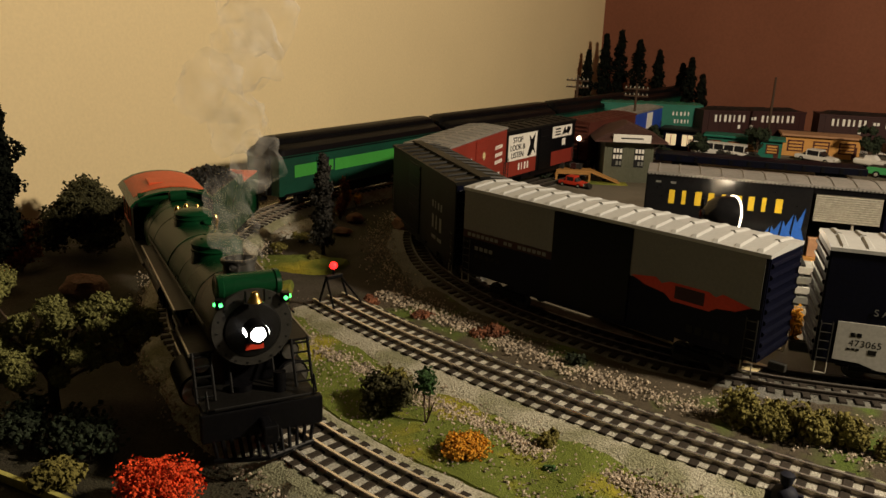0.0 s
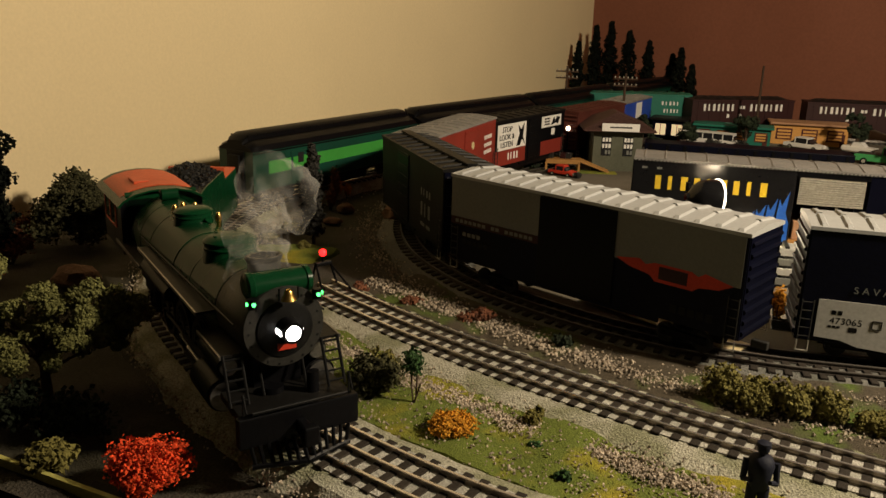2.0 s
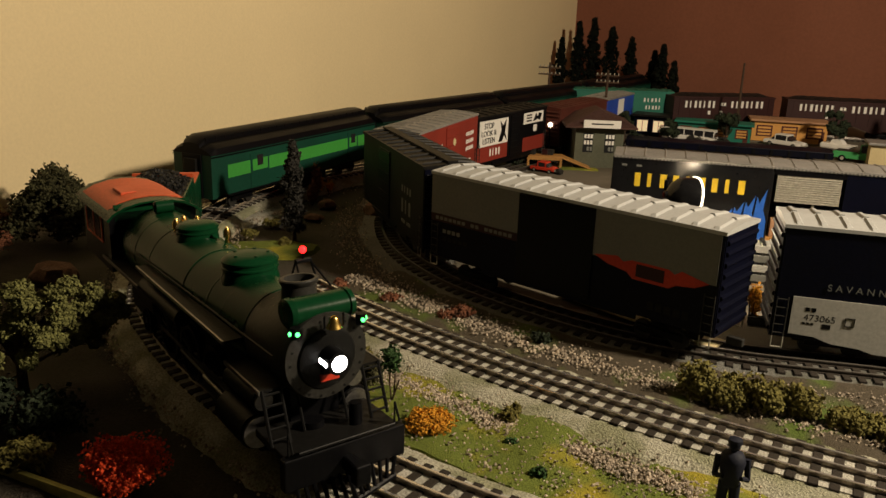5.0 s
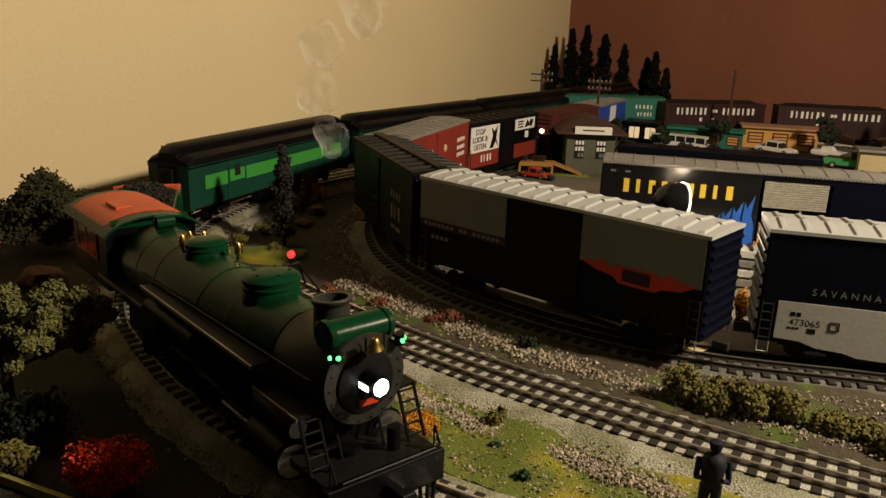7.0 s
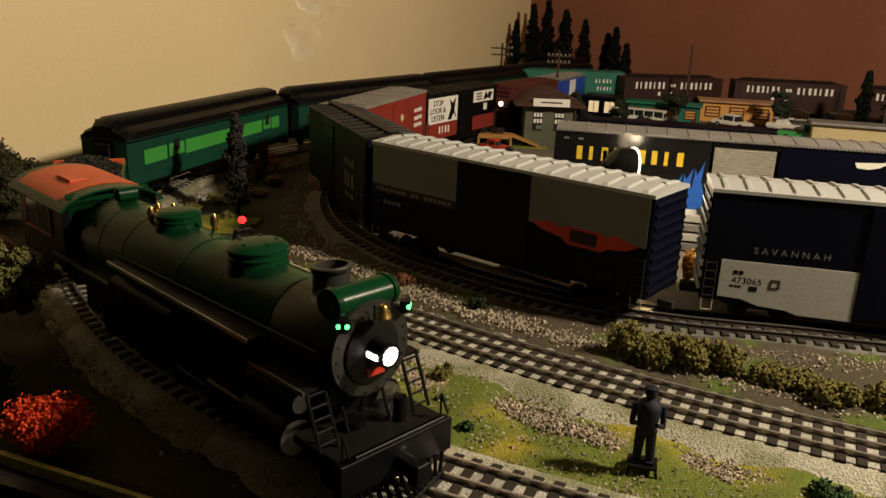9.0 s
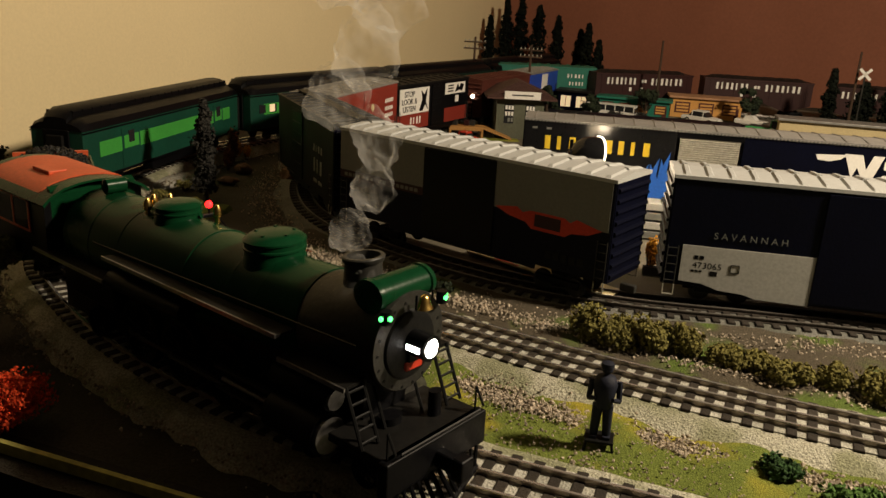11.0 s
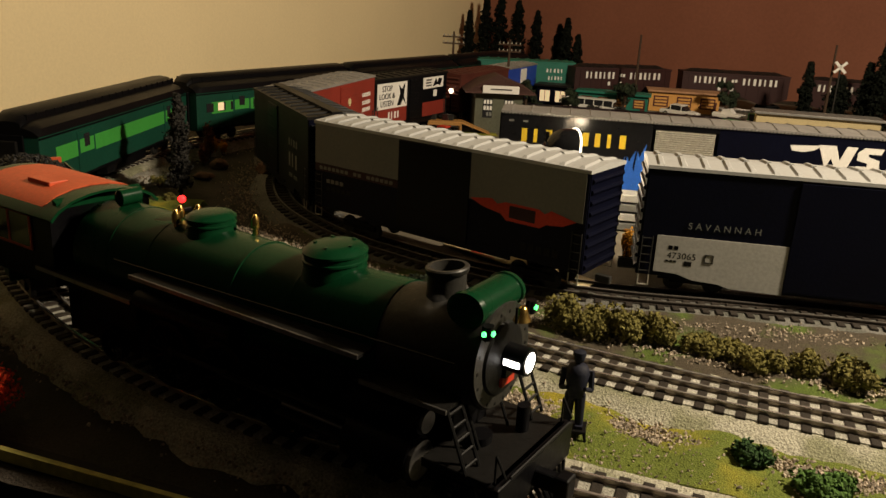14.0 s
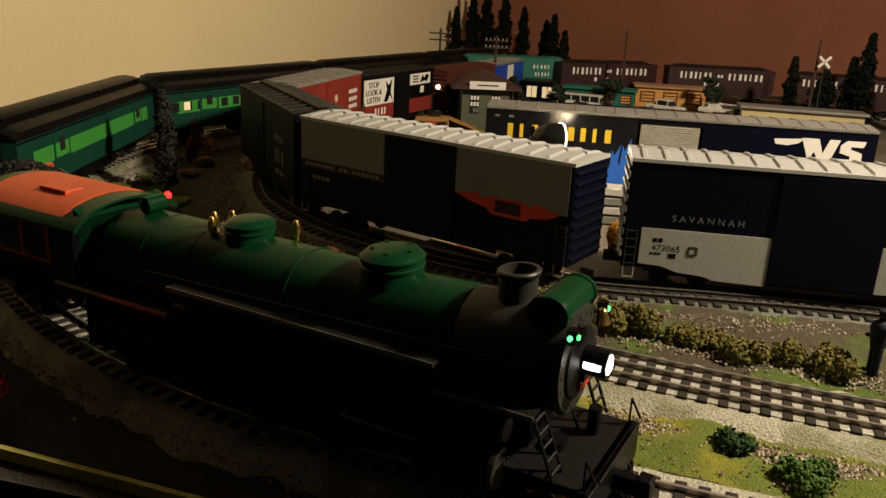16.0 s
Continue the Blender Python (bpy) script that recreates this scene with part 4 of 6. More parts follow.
# ---- passenger train ----
def locomotive():
    c = thing("steam_locomotive", "dark green steam locomotive with orange-red cab roof and lit headlight", "locomotive")
    ZB_ = 0.061              # the boiler's axis and radius
    X = Matrix.Rotation(radians(90), 4, "Y")

    def turned(profile):                 # (x, radius) pairs along the boiler
        return lathe(B(), [(r, x) for x, r in profile], Matrix.Translation((0, 0, ZB_)) @ X, 40)
    part("boiler", turned([(-0.258, 0.0245), (-0.180, 0.0250), (-0.110, 0.0240), (-0.060, 0.0225), (-0.022, 0.0218)]), "green", c, "dark green boiler jacket", True)
    part("smokebox", turned([(-0.0225, 0.0221), (-0.021, 0.0226), (0.031, 0.0226), (0.033, 0.0220)]), "graphite", c, "graphite grey smokebox", True)
    for x, rb in ((-0.225, 0.0250), (-0.190, 0.0252), (-0.120, 0.0246), (-0.080, 0.0235)):
        part("boiler_band", turned([(x - 0.0012, rb - 0.001), (x - 0.001, rb), (x + 0.001, rb), (x + 0.0012, rb - 0.001)]), "green", c, "", True)
    fr = part("smokebox_front", turned([(0.033, 0.0224), (0.0345, 0.0218), (0.0350, 0.0165), (0.0372, 0.0150), (0.0385, 0.0100), (0.0392, 0.002)]), "iron", c, "dark smokebox door", True)
    for k in range(18):
        a = 2 * math.pi * k / 18
        part("bolt", tube(B(), (0.034, 0.0195 * math.cos(a), ZB_ + 0.0195 * math.sin(a)), (0.0362, 0.0195 * math.cos(a), ZB_ + 0.0195 * math.sin(a)), 0.0008, seg=6), "iron", fr)
    # headlight
    hl = part("headlight", tube(box(B(), 0.034, 0.042, -0.004, 0.004, ZB_ - 0.0140, ZB_ - 0.0105), (0.0370, 0, ZB_ - 0.006), (0.0515, 0, ZB_ - 0.006), 0.0058, seg=24), "black", c, "black headlight housing", True)
    part("lens", lathe(B(), [(0.0001, 0.0008), (0.0030, 0.0006), (0.0042, 0.0)], Matrix.Translation((0.0516, 0, ZB_ - 0.006)) @ X, 20), "head_lit", hl, "glowing white lens")
    for s in (-1, 1):
        part("number_board", box(B(), 0.0415, 0.0495, s * 0.0060 - 0.0003, s * 0.0060 + 0.0003, ZB_ - 0.0072, ZB_ - 0.0048), "head_lit", hl, "lit side number board")
    part("red_plate", box(B(), 0.0395, 0.041, -0.005, 0.005, ZB_ - 0.0180, ZB_ - 0.0145), "red", c, "red front plate")
    # feedwater heater across the top, bell, marker lamps
    fh = part("feedwater_heater", lathe(B(), [(0.0040, -0.0222), (0.0062, -0.0225), (0.0088, -0.0212), (0.0092, -0.0180), (0.0084, -0.0172), (0.0084, 0.0172), (0.0092, 0.0180), (0.0088, 0.0212), (0.0062, 0.0225), (0.0040, 0.0222)], Matrix.Translation((0.0215, 0, ZB_ + 0.0185)) @ Matrix.Diagonal((1.45, 1, 1, 1)) @ Matrix.Rotation(radians(90), 4, "X"), 28), "green", c, "green feedwater heater drum", True)
    bl = part("bell", lathe(B(), [(0.0042, 0.0), (0.0036, 0.0012), (0.0026, 0.003), (0.0022, 0.0048), (0.0012, 0.0058), (0.0003, 0.006)], Matrix.Translation((0.0385, 0, ZB_ + 0.0128)), 18), "brass", c, "polished brass bell", True)
    part("bell_yoke", tube(tube(B(), (0.0385, -0.005, ZB_ + 0.013), (0.0385, -0.005, ZB_ + 0.0195), 0.0006, seg=6), (0.0385, 0.005, ZB_ + 0.013), (0.0385, 0.005, ZB_ + 0.0195), 0.0006, seg=6), "black", bl)
    for s in (-1, 1):
        mk = part("marker_lamp", tube(B(), (0.0335, s * 0.0175, ZB_ + 0.0105), (0.0335, s * 0.0175, ZB_ + 0.0160), 0.0026, seg=12), "black", c, "black marker lamp", True)
        part("marker_lens", tube(B(), (0.0358, s * 0.0175, ZB_ + 0.0133), (0.0368, s * 0.0175, ZB_ + 0.0133), 0.0011, seg=10), "green_lit", mk, "glowing green lens")
        part("marker_lens", tube(B(), (0.0335, s * 0.0199, ZB_ + 0.0133), (0.0335, s * 0.0208, ZB_ + 0.0133), 0.0011, seg=10), "green_lit", mk, "glowing green lens")
    # stack and domes
    st = lathe(B(), [(0.0100, -0.003), (0.0091, 0.002), (0.0090, 0.0085), (0.0100, 0.0095), (0.0103, 0.0112), (0.0097, 0.0118), (0.0080, 0.0118), (0.0074, 0.007)], Matrix.Translation((0.0, 0, ZB_ + 0.0215)), 28)
    part("smokestack", st, "graphite", c, "short dark smokestack", True)

    def dome(x, r, h, zb):
        return lathe(B(), [(r * 1.07, -0.004), (r * 1.04, 0.0025), (r, 0.004), (r, h * 0.45), (r * 1.04, h * 0.48), (r * 1.04, h * 0.54), (r, h * 0.57), (r, h * 0.70), (r * 1.04, h * 0.73), (r * 1.04, h * 0.79), (r * 0.97, h * 0.84), (r * 0.85, h * 0.94), (r * 0.55, h), (0.0005, h * 1.02)], Matrix.Translation((x, 0, zb)), 32)
    d1 = part("sand_dome", dome(-0.063, 0.0155, 0.0150, ZB_ + 0.0192), "green", c, "green ribbed sand dome", True)
    for k in range(5):
        a = k * 1.257
        part("rivet", tube(B(), (-0.063 + 0.010 * math.cos(a), 0.010 * math.sin(a), ZB_ + 0.0335), (-0.063 + 0.010 * math.cos(a), 0.010 * math.sin(a), ZB_ + 0.0346), 0.0010, seg=6), "green", d1)
    part("steam_dome", dome(-0.1435, 0.0128, 0.0120, ZB_ + 0.0222), "green", c, "green ribbed steam dome", True)
    for x, y in ((-0.163, -0.008), (-0.163, 0.006), (-0.169, -0.001), (-0.122, 0.012)):
        sv = lathe(B(), [(0.0018, 0.0), (0.0014, 0.003), (0.0024, 0.0035), (0.0024, 0.0075), (0.0010, 0.010)], Matrix.Translation((x, y, ZB_ + 0.0232)), 10)
        part("safety_valve", sv, "brass", c, "brass safety valve", True)
    bm = B()
    for k in range(31):
        x = -0.215 + k * 0.0061
        if abs(x + 0.0696) < 0.02 or abs(x + 0.1643) < 0.018 or x > -0.03:
            continue
        for y in (-0.009, 0.009):
            bmesh.ops.create_icosphere(bm, subdivisions=1, radius=0.0008, matrix=Matrix.Translation((x, y, ZB_ + math.sqrt(0.0236 ** 2 - y * y) + (0.0008 if x < -0.1 else -0.0006))))
    tagged(part("rivet_row", bm, "green", c), kind="stuff")
    # running boards; the highlight along their edges is a paler strip
    for s in (-1, 1):
        a, b = (s * 0.020, s * 0.0335) if s > 0 else (s * 0.0335, s * 0.020)
        bd = part("running_board", box(B(), -0.190, -0.022, a, b, 0.0635, 0.0650), "charcoal", c, "dark running board")
        part("board_edge", box(B(), -0.190, -0.022, s * 0.0335 - 0.0005, s * 0.0335 + 0.0005, 0.0633, 0.0653), "steel", bd, "pale edge, a highlight put into the colour")
        bd = part("running_board", box(B(), -0.285, -0.191, a, b, 0.0495, 0.0510), "charcoal", c, "dark running board")
        part("board_edge", box(B(), -0.285, -0.191, s * 0.0335 - 0.0005, s * 0.0335 + 0.0005, 0.0493, 0.0513), "steel", bd, "pale edge, a highlight put into the colour")
        bd = part("running_board", box(B(), -0.021, 0.027, a, b, 0.0535, 0.0550), "charcoal", c, "dark front step board")
        part("board_edge", box(B(), -0.021, 0.028, s * 0.0335 - 0.0005, s * 0.0335 + 0.0005, 0.0533, 0.0553), "steel", bd, "pale edge, a highlight put into the colour")
        # ladder from the front board to the pilot deck
        bm = B()
        for y in (0.0225, 0.0320):
            tube(bm, (0.043, s * y, 0.0440), (0.055, s * y, 0.0190), 0.0009, seg=6)
        for k in range(5):
            f = (k + 0.5) / 5
            tube(bm, (0.043 + 0.012 * f, s * 0.0225, 0.044 - 0.025 * f), (0.043 + 0.012 * f, s * 0.0320, 0.044 - 0.025 * f), 0.0007, seg=6)
        part("front_ladder", bm, "iron", c, "dark metal front steps")
        bm = B()
        tube(bm, (-0.215, s * 0.0265, ZB_ + 0.0055), (0.025, s * 0.0250, ZB_ + 0.0035), 0.0006, seg=6)
        part("handrail", bm, "black", c)
        # cylinders and valve chests
        cy = part("cylinder", tube(B(), (0.008, s * 0.0275, 0.0205), (0.046, s * 0.0275, 0.0205), 0.0098, seg=24), "black", c, "black steam cylinder", True)
        part("cylinder_cover", tube(B(), (0.046, s * 0.0275, 0.0205), (0.0485, s * 0.0275, 0.0205), 0.0085, seg=20), "steel", cy, "worn steel cover")
        vc = part("valve_chest", tube(B(), (0.006, s * 0.0255, 0.0355), (0.048, s * 0.0255, 0.0355), 0.0058, seg=20), "black", c, "black valve chest", True)
        part("valve_cover", tube(B(), (0.048, s * 0.0255, 0.0355), (0.050, s * 0.0255, 0.0355), 0.0048, seg=16), "steel", vc, "worn steel cover")
        part("crosshead_guide", box(box(B(), -0.045, 0.010, s * 0.0275 - 0.0015, s * 0.0275 + 0.0015, 0.0255, 0.0268), -0.045, 0.010, s * 0.0275 - 0.0015, s * 0.0275 + 0.0015, 0.0145, 0.0158), "graphite", c)
        part("piston_rod", tube(B(), (-0.040, s * 0.0275, 0.0205), (0.010, s * 0.0275, 0.0205), 0.0012, seg=8), "steel", c)
        part("air_tank", tube(B(), (-0.165, s * 0.0280, 0.0485), (-0.085, s * 0.0280, 0.0485), 0.0052, seg=16), "black", c, "black air tank", True)
    # frame, pilot deck and pilot
    part("frame", box(B(), -0.290, 0.018, -0.0135, 0.0135, 0.0075, 0.050), "black", c)
    part("firebox", box(B(), -0.262, -0.205, -0.021, 0.021, 0.024, 0.060, 0.002), "black", c, "black firebox sides")
    dk = part("pilot_deck", box(B(), 0.040, 0.084, -0.031, 0.031, 0.0185, 0.0215, 0.0005), "charcoal", c, "dark pilot deck")
    part("pilot_beam", box(B(), 0.080, 0.087, -0.033, 0.033, 0.0095, 0.0215, 0.0008), "black", c, "black buffer beam")
    bm = B()
    tube(bm, (0.088, -0.027, 0.0022), (0.0985, 0.0, 0.0022), 0.0012, seg=6)
    tube(bm, (0.088, 0.027, 0.0022), (0.0985, 0.0, 0.0022), 0.0012, seg=6)
    pl = part("pilot", bm, "black", c, "black barred pilot")
    for k in range(13):
        y = -0.027 + 0.0045 * k
        part("pilot_bar", tube(B(), (0.087, y, 0.0100), (0.087 + 0.012 * (1 - abs(y) / 0.03), y * 0.93, 0.0022), 0.0011, seg=6), "black", pl)
    part("coupler", box(box(B(), 0.086, 0.102, -0.0028, 0.0028, 0.0115, 0.0170, 0.001), 0.099, 0.107, -0.0042, 0.0042, 0.0105, 0.0180, 0.001), "black", c, "black front coupler")
    bm = B()
    for s in (-1, 1):
        tube(bm, (0.082, s * 0.029, 0.0215), (0.082, s * 0.029, 0.0300), 0.0006, seg=6)
        tube(bm, (0.082, s * 0.029, 0.0300), (0.088, s * 0.029, 0.0240), 0.0006, seg=6)
        tube(bm, (0.060, s * 0.012, 0.0215), (0.042, s * 0.012, 0.0450), 0.0008, seg=6)
    tube(bm, (0.0885, -0.026, 0.0235), (0.0885, 0.026, 0.0235), 0.0006, seg=6)
    part("pilot_rail", bm, "iron", c)
    part("deck_pump", tube(tube(B(), (0.056, -0.006, 0.0215), (0.056, -0.006, 0.0240), 0.006, seg=14), (0.068, 0.013, 0.0215), (0.068, 0.013, 0.0300), 0.0035, seg=12), "black", c, "", True)
    # cab
    # the sides take black instead of green, to carry their shade in the colour
    part("cab", box(box(box(B(), -0.335, -0.252, -0.0325, -0.0305, 0.040, 0.088), -0.335, -0.252, 0.0305, 0.0325, 0.040, 0.088), -0.254, -0.252, -0.0305, 0.0305, 0.040, 0.090), "black", c, "black-green cab sides, with shade put into the colour")
    for s in (-1, 1):
        wn = part("cab_window", box(B(), -0.322, -0.275, s * 0.0328 - 0.0004, s * 0.0328 + 0.0004, 0.062, 0.083), "glass", c, "dark cab window")
        bm = box(box(box(box(box(B(), -0.324, -0.273, s * 0.0332 - 0.0004, s * 0.0332 + 0.0004, 0.083, 0.0845), -0.324, -0.273, s * 0.0332 - 0.0004, s * 0.0332 + 0.0004, 0.0605, 0.062), -0.324, -0.322, s * 0.0332 - 0.0004, s * 0.0332 + 0.0004, 0.062, 0.083), -0.275, -0.273, s * 0.0332 - 0.0004, s * 0.0332 + 0.0004, 0.062, 0.083), -0.2995, -0.2975, s * 0.0332 - 0.0004, s * 0.0332 + 0.0004, 0.062, 0.083)
        part("window_frame", bm, "orange", wn, "orange-red window frame")
    bm = B()
    pts = [(-0.0355, 0.0855), (-0.031, 0.0905), (-0.022, 0.0955), (-0.011, 0.0982), (0, 0.0990), (0.011, 0.0982), (0.022, 0.0955), (0.031, 0.0905), (0.0355, 0.0855)]
    for x0, x1 in ((-0.352, -0.246),):
        top = [[bm.verts.new((x, y, z)) for y, z in pts] for x in (x0, x1)]
        low = [[bm.verts.new((x, y * 0.97, z - 0.0016)) for y, z in pts] for x in (x0, x1)]
        for k in range(len(pts) - 1):
            bm.faces.new((top[0][k], top[1][k], top[1][k + 1], top[0][k + 1]))
            bm.faces.new((low[0][k], low[0][k + 1], low[1][k + 1], low[1][k]))
            for i in (0, 1):
                bm.faces.new((top[i][k], top[i][k + 1], low[i][k + 1], low[i][k]))
        for k in (0, len(pts) - 1):
            bm.faces.new((top[0][k], low[0][k], low[1][k], top[1][k]))
    bmesh.ops.recalc_face_normals(bm, faces=bm.faces)
    rf = part("cab_roof", bm, "green", c, "curved cab roof with green rim", True)
    bm = B()
    g = [[bm.verts.new((x, y * 0.97, z + 0.0009)) for y, z in pts] for x in (-0.342, -0.262)]
    g2 = [[bm.verts.new((x, y * 0.97, z - 0.0004)) for y, z in pts] for x in (-0.342, -0.262)]
    for k in range(len(pts) - 1):
        bm.faces.new((g[0][k], g[1][k], g[1][k + 1], g[0][k + 1]))
        for i in (0, 1):
            bm.faces.new((g[i][k], g[i][k + 1], g2[i][k + 1], g2[i][k]))
    bmesh.ops.recalc_face_normals(bm, faces=bm.faces)
    part("roof_panel", bm, "orange", rf, "orange-red roof panel", True)
    part("roof_hatch", box(B(), -0.305, -0.280, -0.016, -0.004, 0.0970, 0.1005, 0.0006), "orange", rf)
    part("front_plate", prism(B(), [(-0.256, 0.066), (-0.252, 0.066), (-0.252, 0.094), (-0.256, 0.096)], -0.028, 0.028), "green", c)
    tr = lathe(B(), [(0.0045, 0), (0.0045, 0.012), (0.003, 0.013)], Matrix.Translation((-0.212, 0.006, ZB_ + 0.030)) @ Matrix.Rotation(radians(90), 4, "X"), 14)
    part("turret", tr, "green", c, "green steam turret", True)
    pilot = ("pilot_deck", "pilot_beam", "pilot", "coupler", "pilot_rail", "deck_pump")
    moved = {"headlight": (-0.004, 0.015), "red_plate": (-0.004, 0.015), "marker_lamp": (0.002, 0.0110), "feedwater_heater": (0.001, 0.0110), "bell": (0.003, 0.0125), "smokebox_front": (-0.003, 0.006),
             "sand_dome": (-0.0066, 0.001), "steam_dome": (-0.0208, 0.0), "safety_valve": (-0.0208, 0.0), "turret": (-0.028, 0.0), "cylinder": (-0.037, 0.006), "valve_chest": (-0.037, 0.008), "crosshead_guide": (-0.037, 0.006), "piston_rod": (-0.037, 0.006), "air_tank": (-0.025, 0.003), "front_ladder": (-0.016, 0.0130)}
    for ob in c.children:
        kind_ = ob.name.split(".")[0]
        for piece in (ob, *ob.children_recursive):
            if kind_ in ("cab", "cab_window", "cab_roof", "front_plate"):
                piece.data.transform(Matrix.Translation((-0.017, 0, 0.008)) @ Matrix.Diagonal((1, 1.12, 1, 1)))
            elif kind_ in ("boiler", "boiler_band"):
                q = Matrix.Translation((0, 0, ZB_ * 1.17))
                piece.data.transform(q @ Matrix.Diagonal((1, 1.23, 1.23, 1)) @ Matrix.Translation((0, 0, -ZB_)))
            elif kind_ in pilot:
                piece.data.transform(Matrix.Translation((-0.022, 0, 0.0)) @ Matrix.Diagonal((0.9, 1.17, 1.62, 1)))
            else:
                dx, dz = moved.get(kind_, (0.0, 0.0))
                piece.data.transform(Matrix.Translation((dx, 0, dz)) @ Matrix.Diagonal((1, 1.17, 1.17, 1)))
            if kind_ == "feedwater_heater":
                q = Matrix.Translation((0.0235, 0, 0.1065))
                piece.data.transform(q @ Matrix.Diagonal((0.76, 0.80, 0.80, 1)) @ q.inverted())
            # the boiler rises a little towards the smokebox
            if kind_ in ("boiler", "smokebox", "smokestack", "boiler_band", "handrail"):
                for v in piece.data.vertices:
                    v.co.z += 0.06 * max(v.co.x + 0.09, 0.0)
    # wheels
    wheels = []

    def wheel(name, x, r, spokes, y=0.0172, w=0.0032):
        bm = bmesh.new()
        for s in (-1, 1):
            ring(bm, s * y, s * (y + w), r * 0.84, r)
            ring(bm, s * (y - 0.0012), s * y, r * 0.9, r * 1.07)
        tube(bm, (0, -y, 0), (0, y, 0), r * 0.1, seg=8)
        e = part(name, bm, "black", c)
        for s in (-1, 1):
            part("hub", tube(B(), (0, s * y, 0), (0, s * (y + w), 0), r * 0.22, seg=14), "black", e)
            bm = tube(B(), (0.15 * r, s * (y + w / 2), 0), (0.88 * r, s * (y + w / 2), 0), r * 0.055, seg=5)
            first = part("spoke", bm, "black", e)
            for k in range(1, spokes):
                ob = new("spoke", first.data)
                ob.parent = e
                ob.rotation_euler = (0, 2 * math.pi * k / spokes, 0)
            if spokes > 9:
                part("counterweight", box(B(), -0.3 * r, 0.3 * r, s * (y + w / 2) - w * 0.4, s * (y + w / 2) + w * 0.4, -0.86 * r, -0.62 * r), "black", e)
                part("crank_pin", tube(B(), (0, s * y, 0.012 * 0.62), (0, s * (y + w + 0.0022), 0.012 * 0.62), 0.0016, seg=10), "black", e)
        e.location = (x, 0, r)
        wheels.append((e, x, r))
        return e

    def ring(bm, y0, y1, ri, ro, seg=40):
        a = []
        for y, rr in ((y0, ri), (y0, ro), (y1, ro), (y1, ri)):
            a.append([bm.verts.new((rr * math.cos(2 * math.pi * k / seg), y, rr * math.sin(2 * math.pi * k / seg))) for k in range(seg)])
        for i in range(4):
            p, q = a[i], a[(i + 1) % 4]
            for k in range(seg):
                bm.faces.new((p[k], p[(k + 1) % seg], q[(k + 1) % seg], q[k]))
    for x in (-0.090, -0.137, -0.184):
        wheel("driving_wheel", x, 0.0215, 14)
    wheel("leading_wheel", 0.024, 0.0090, 8)
    wheel("leading_wheel", -0.018, 0.0090, 8)
    wheel("trailing_wheel", -0.240, 0.0115, 9)
    rods = []
    for s in (-1, 1):
        bm = box(B(), -0.186, -0.088, s * 0.0222 - 0.0006, s * 0.0222 + 0.0006, -0.0016, 0.0016, 0.0003)
        for x in (-0.090, -0.137, -0.184):
            tube(bm, (x, s * 0.0214, 0), (x, s * 0.0230, 0), 0.0028, seg=12)
        rods.append((part("side_rod", bm, "graphite", c, "worn steel side rod"), 0.0215))
        bm = B()
        tube(bm, (-0.137, s * 0.0245, 0), (-0.074, s * 0.0262, 0.001), 0.0012, seg=6)
        rods.append((part("main_rod", bm, "graphite", c, "worn steel main rod"), 0.0215))
    return c, wheels, rods


def tender():
    c = thing("tender", "dark green tender heaped with black coal", "tender")
    part("tank", box(B(), -0.100, 0.092, -0.0325, 0.0325, 0.022, 0.072, 0.001), "green", c, "dark green tank")
    for s in (-1, 1):
        part("coal_board", prism(B(), [(0.092, 0.072), (0.092, 0.082), (0.070, 0.084), (-0.020, 0.084), (-0.030, 0.072)], s * 0.0322 - 0.0008, s * 0.0322 + 0.0008), "green", c, "raised green side board")
    part("tender_deck", box(B(), -0.100, -0.030, -0.0315, 0.0315, 0.072, 0.0735), "orange", c, "orange-red rear deck")
    part("hatch", box(B(), -0.080, -0.055, -0.010, 0.010, 0.0735, 0.078, 0.001), "orange", c, "orange-red water hatch")
    part("rear_rail", box(B(), -0.034, -0.030, -0.0315, 0.0315, 0.0735, 0.086), "orange", c, "orange-red bulkhead")
    rng = random.Random(5)
    bm = B()
    for _ in range(700):
        x, y = rng.uniform(-0.027, 0.088), rng.uniform(-0.029, 0.029)
        top = 0.080 + 0.017 * (1 - (y / 0.031) ** 2) * (1 - ((x - 0.02) / 0.075) ** 2)
        stones(bm, rng, x, y, top - rng.uniform(0, 0.003), rng.uniform(0.0022, 0.0042))
    box(bm, -0.028, 0.090, -0.031, 0.031, 0.072, 0.082)
    part("coal_load", bm, "coal", c, "heaped glossy black coal")
    part("underframe", box(B(), -0.098, 0.096, -0.020, 0.020, 0.014, 0.022), "black", c)
    for x in (-0.060, 0.055):
        truck(c, x, 0.0085)
    bar_row("lettering_bar", c, -0.03, 0.05, -0.0325, 0.040, 0.052, 4, "cream", -1)
    return c


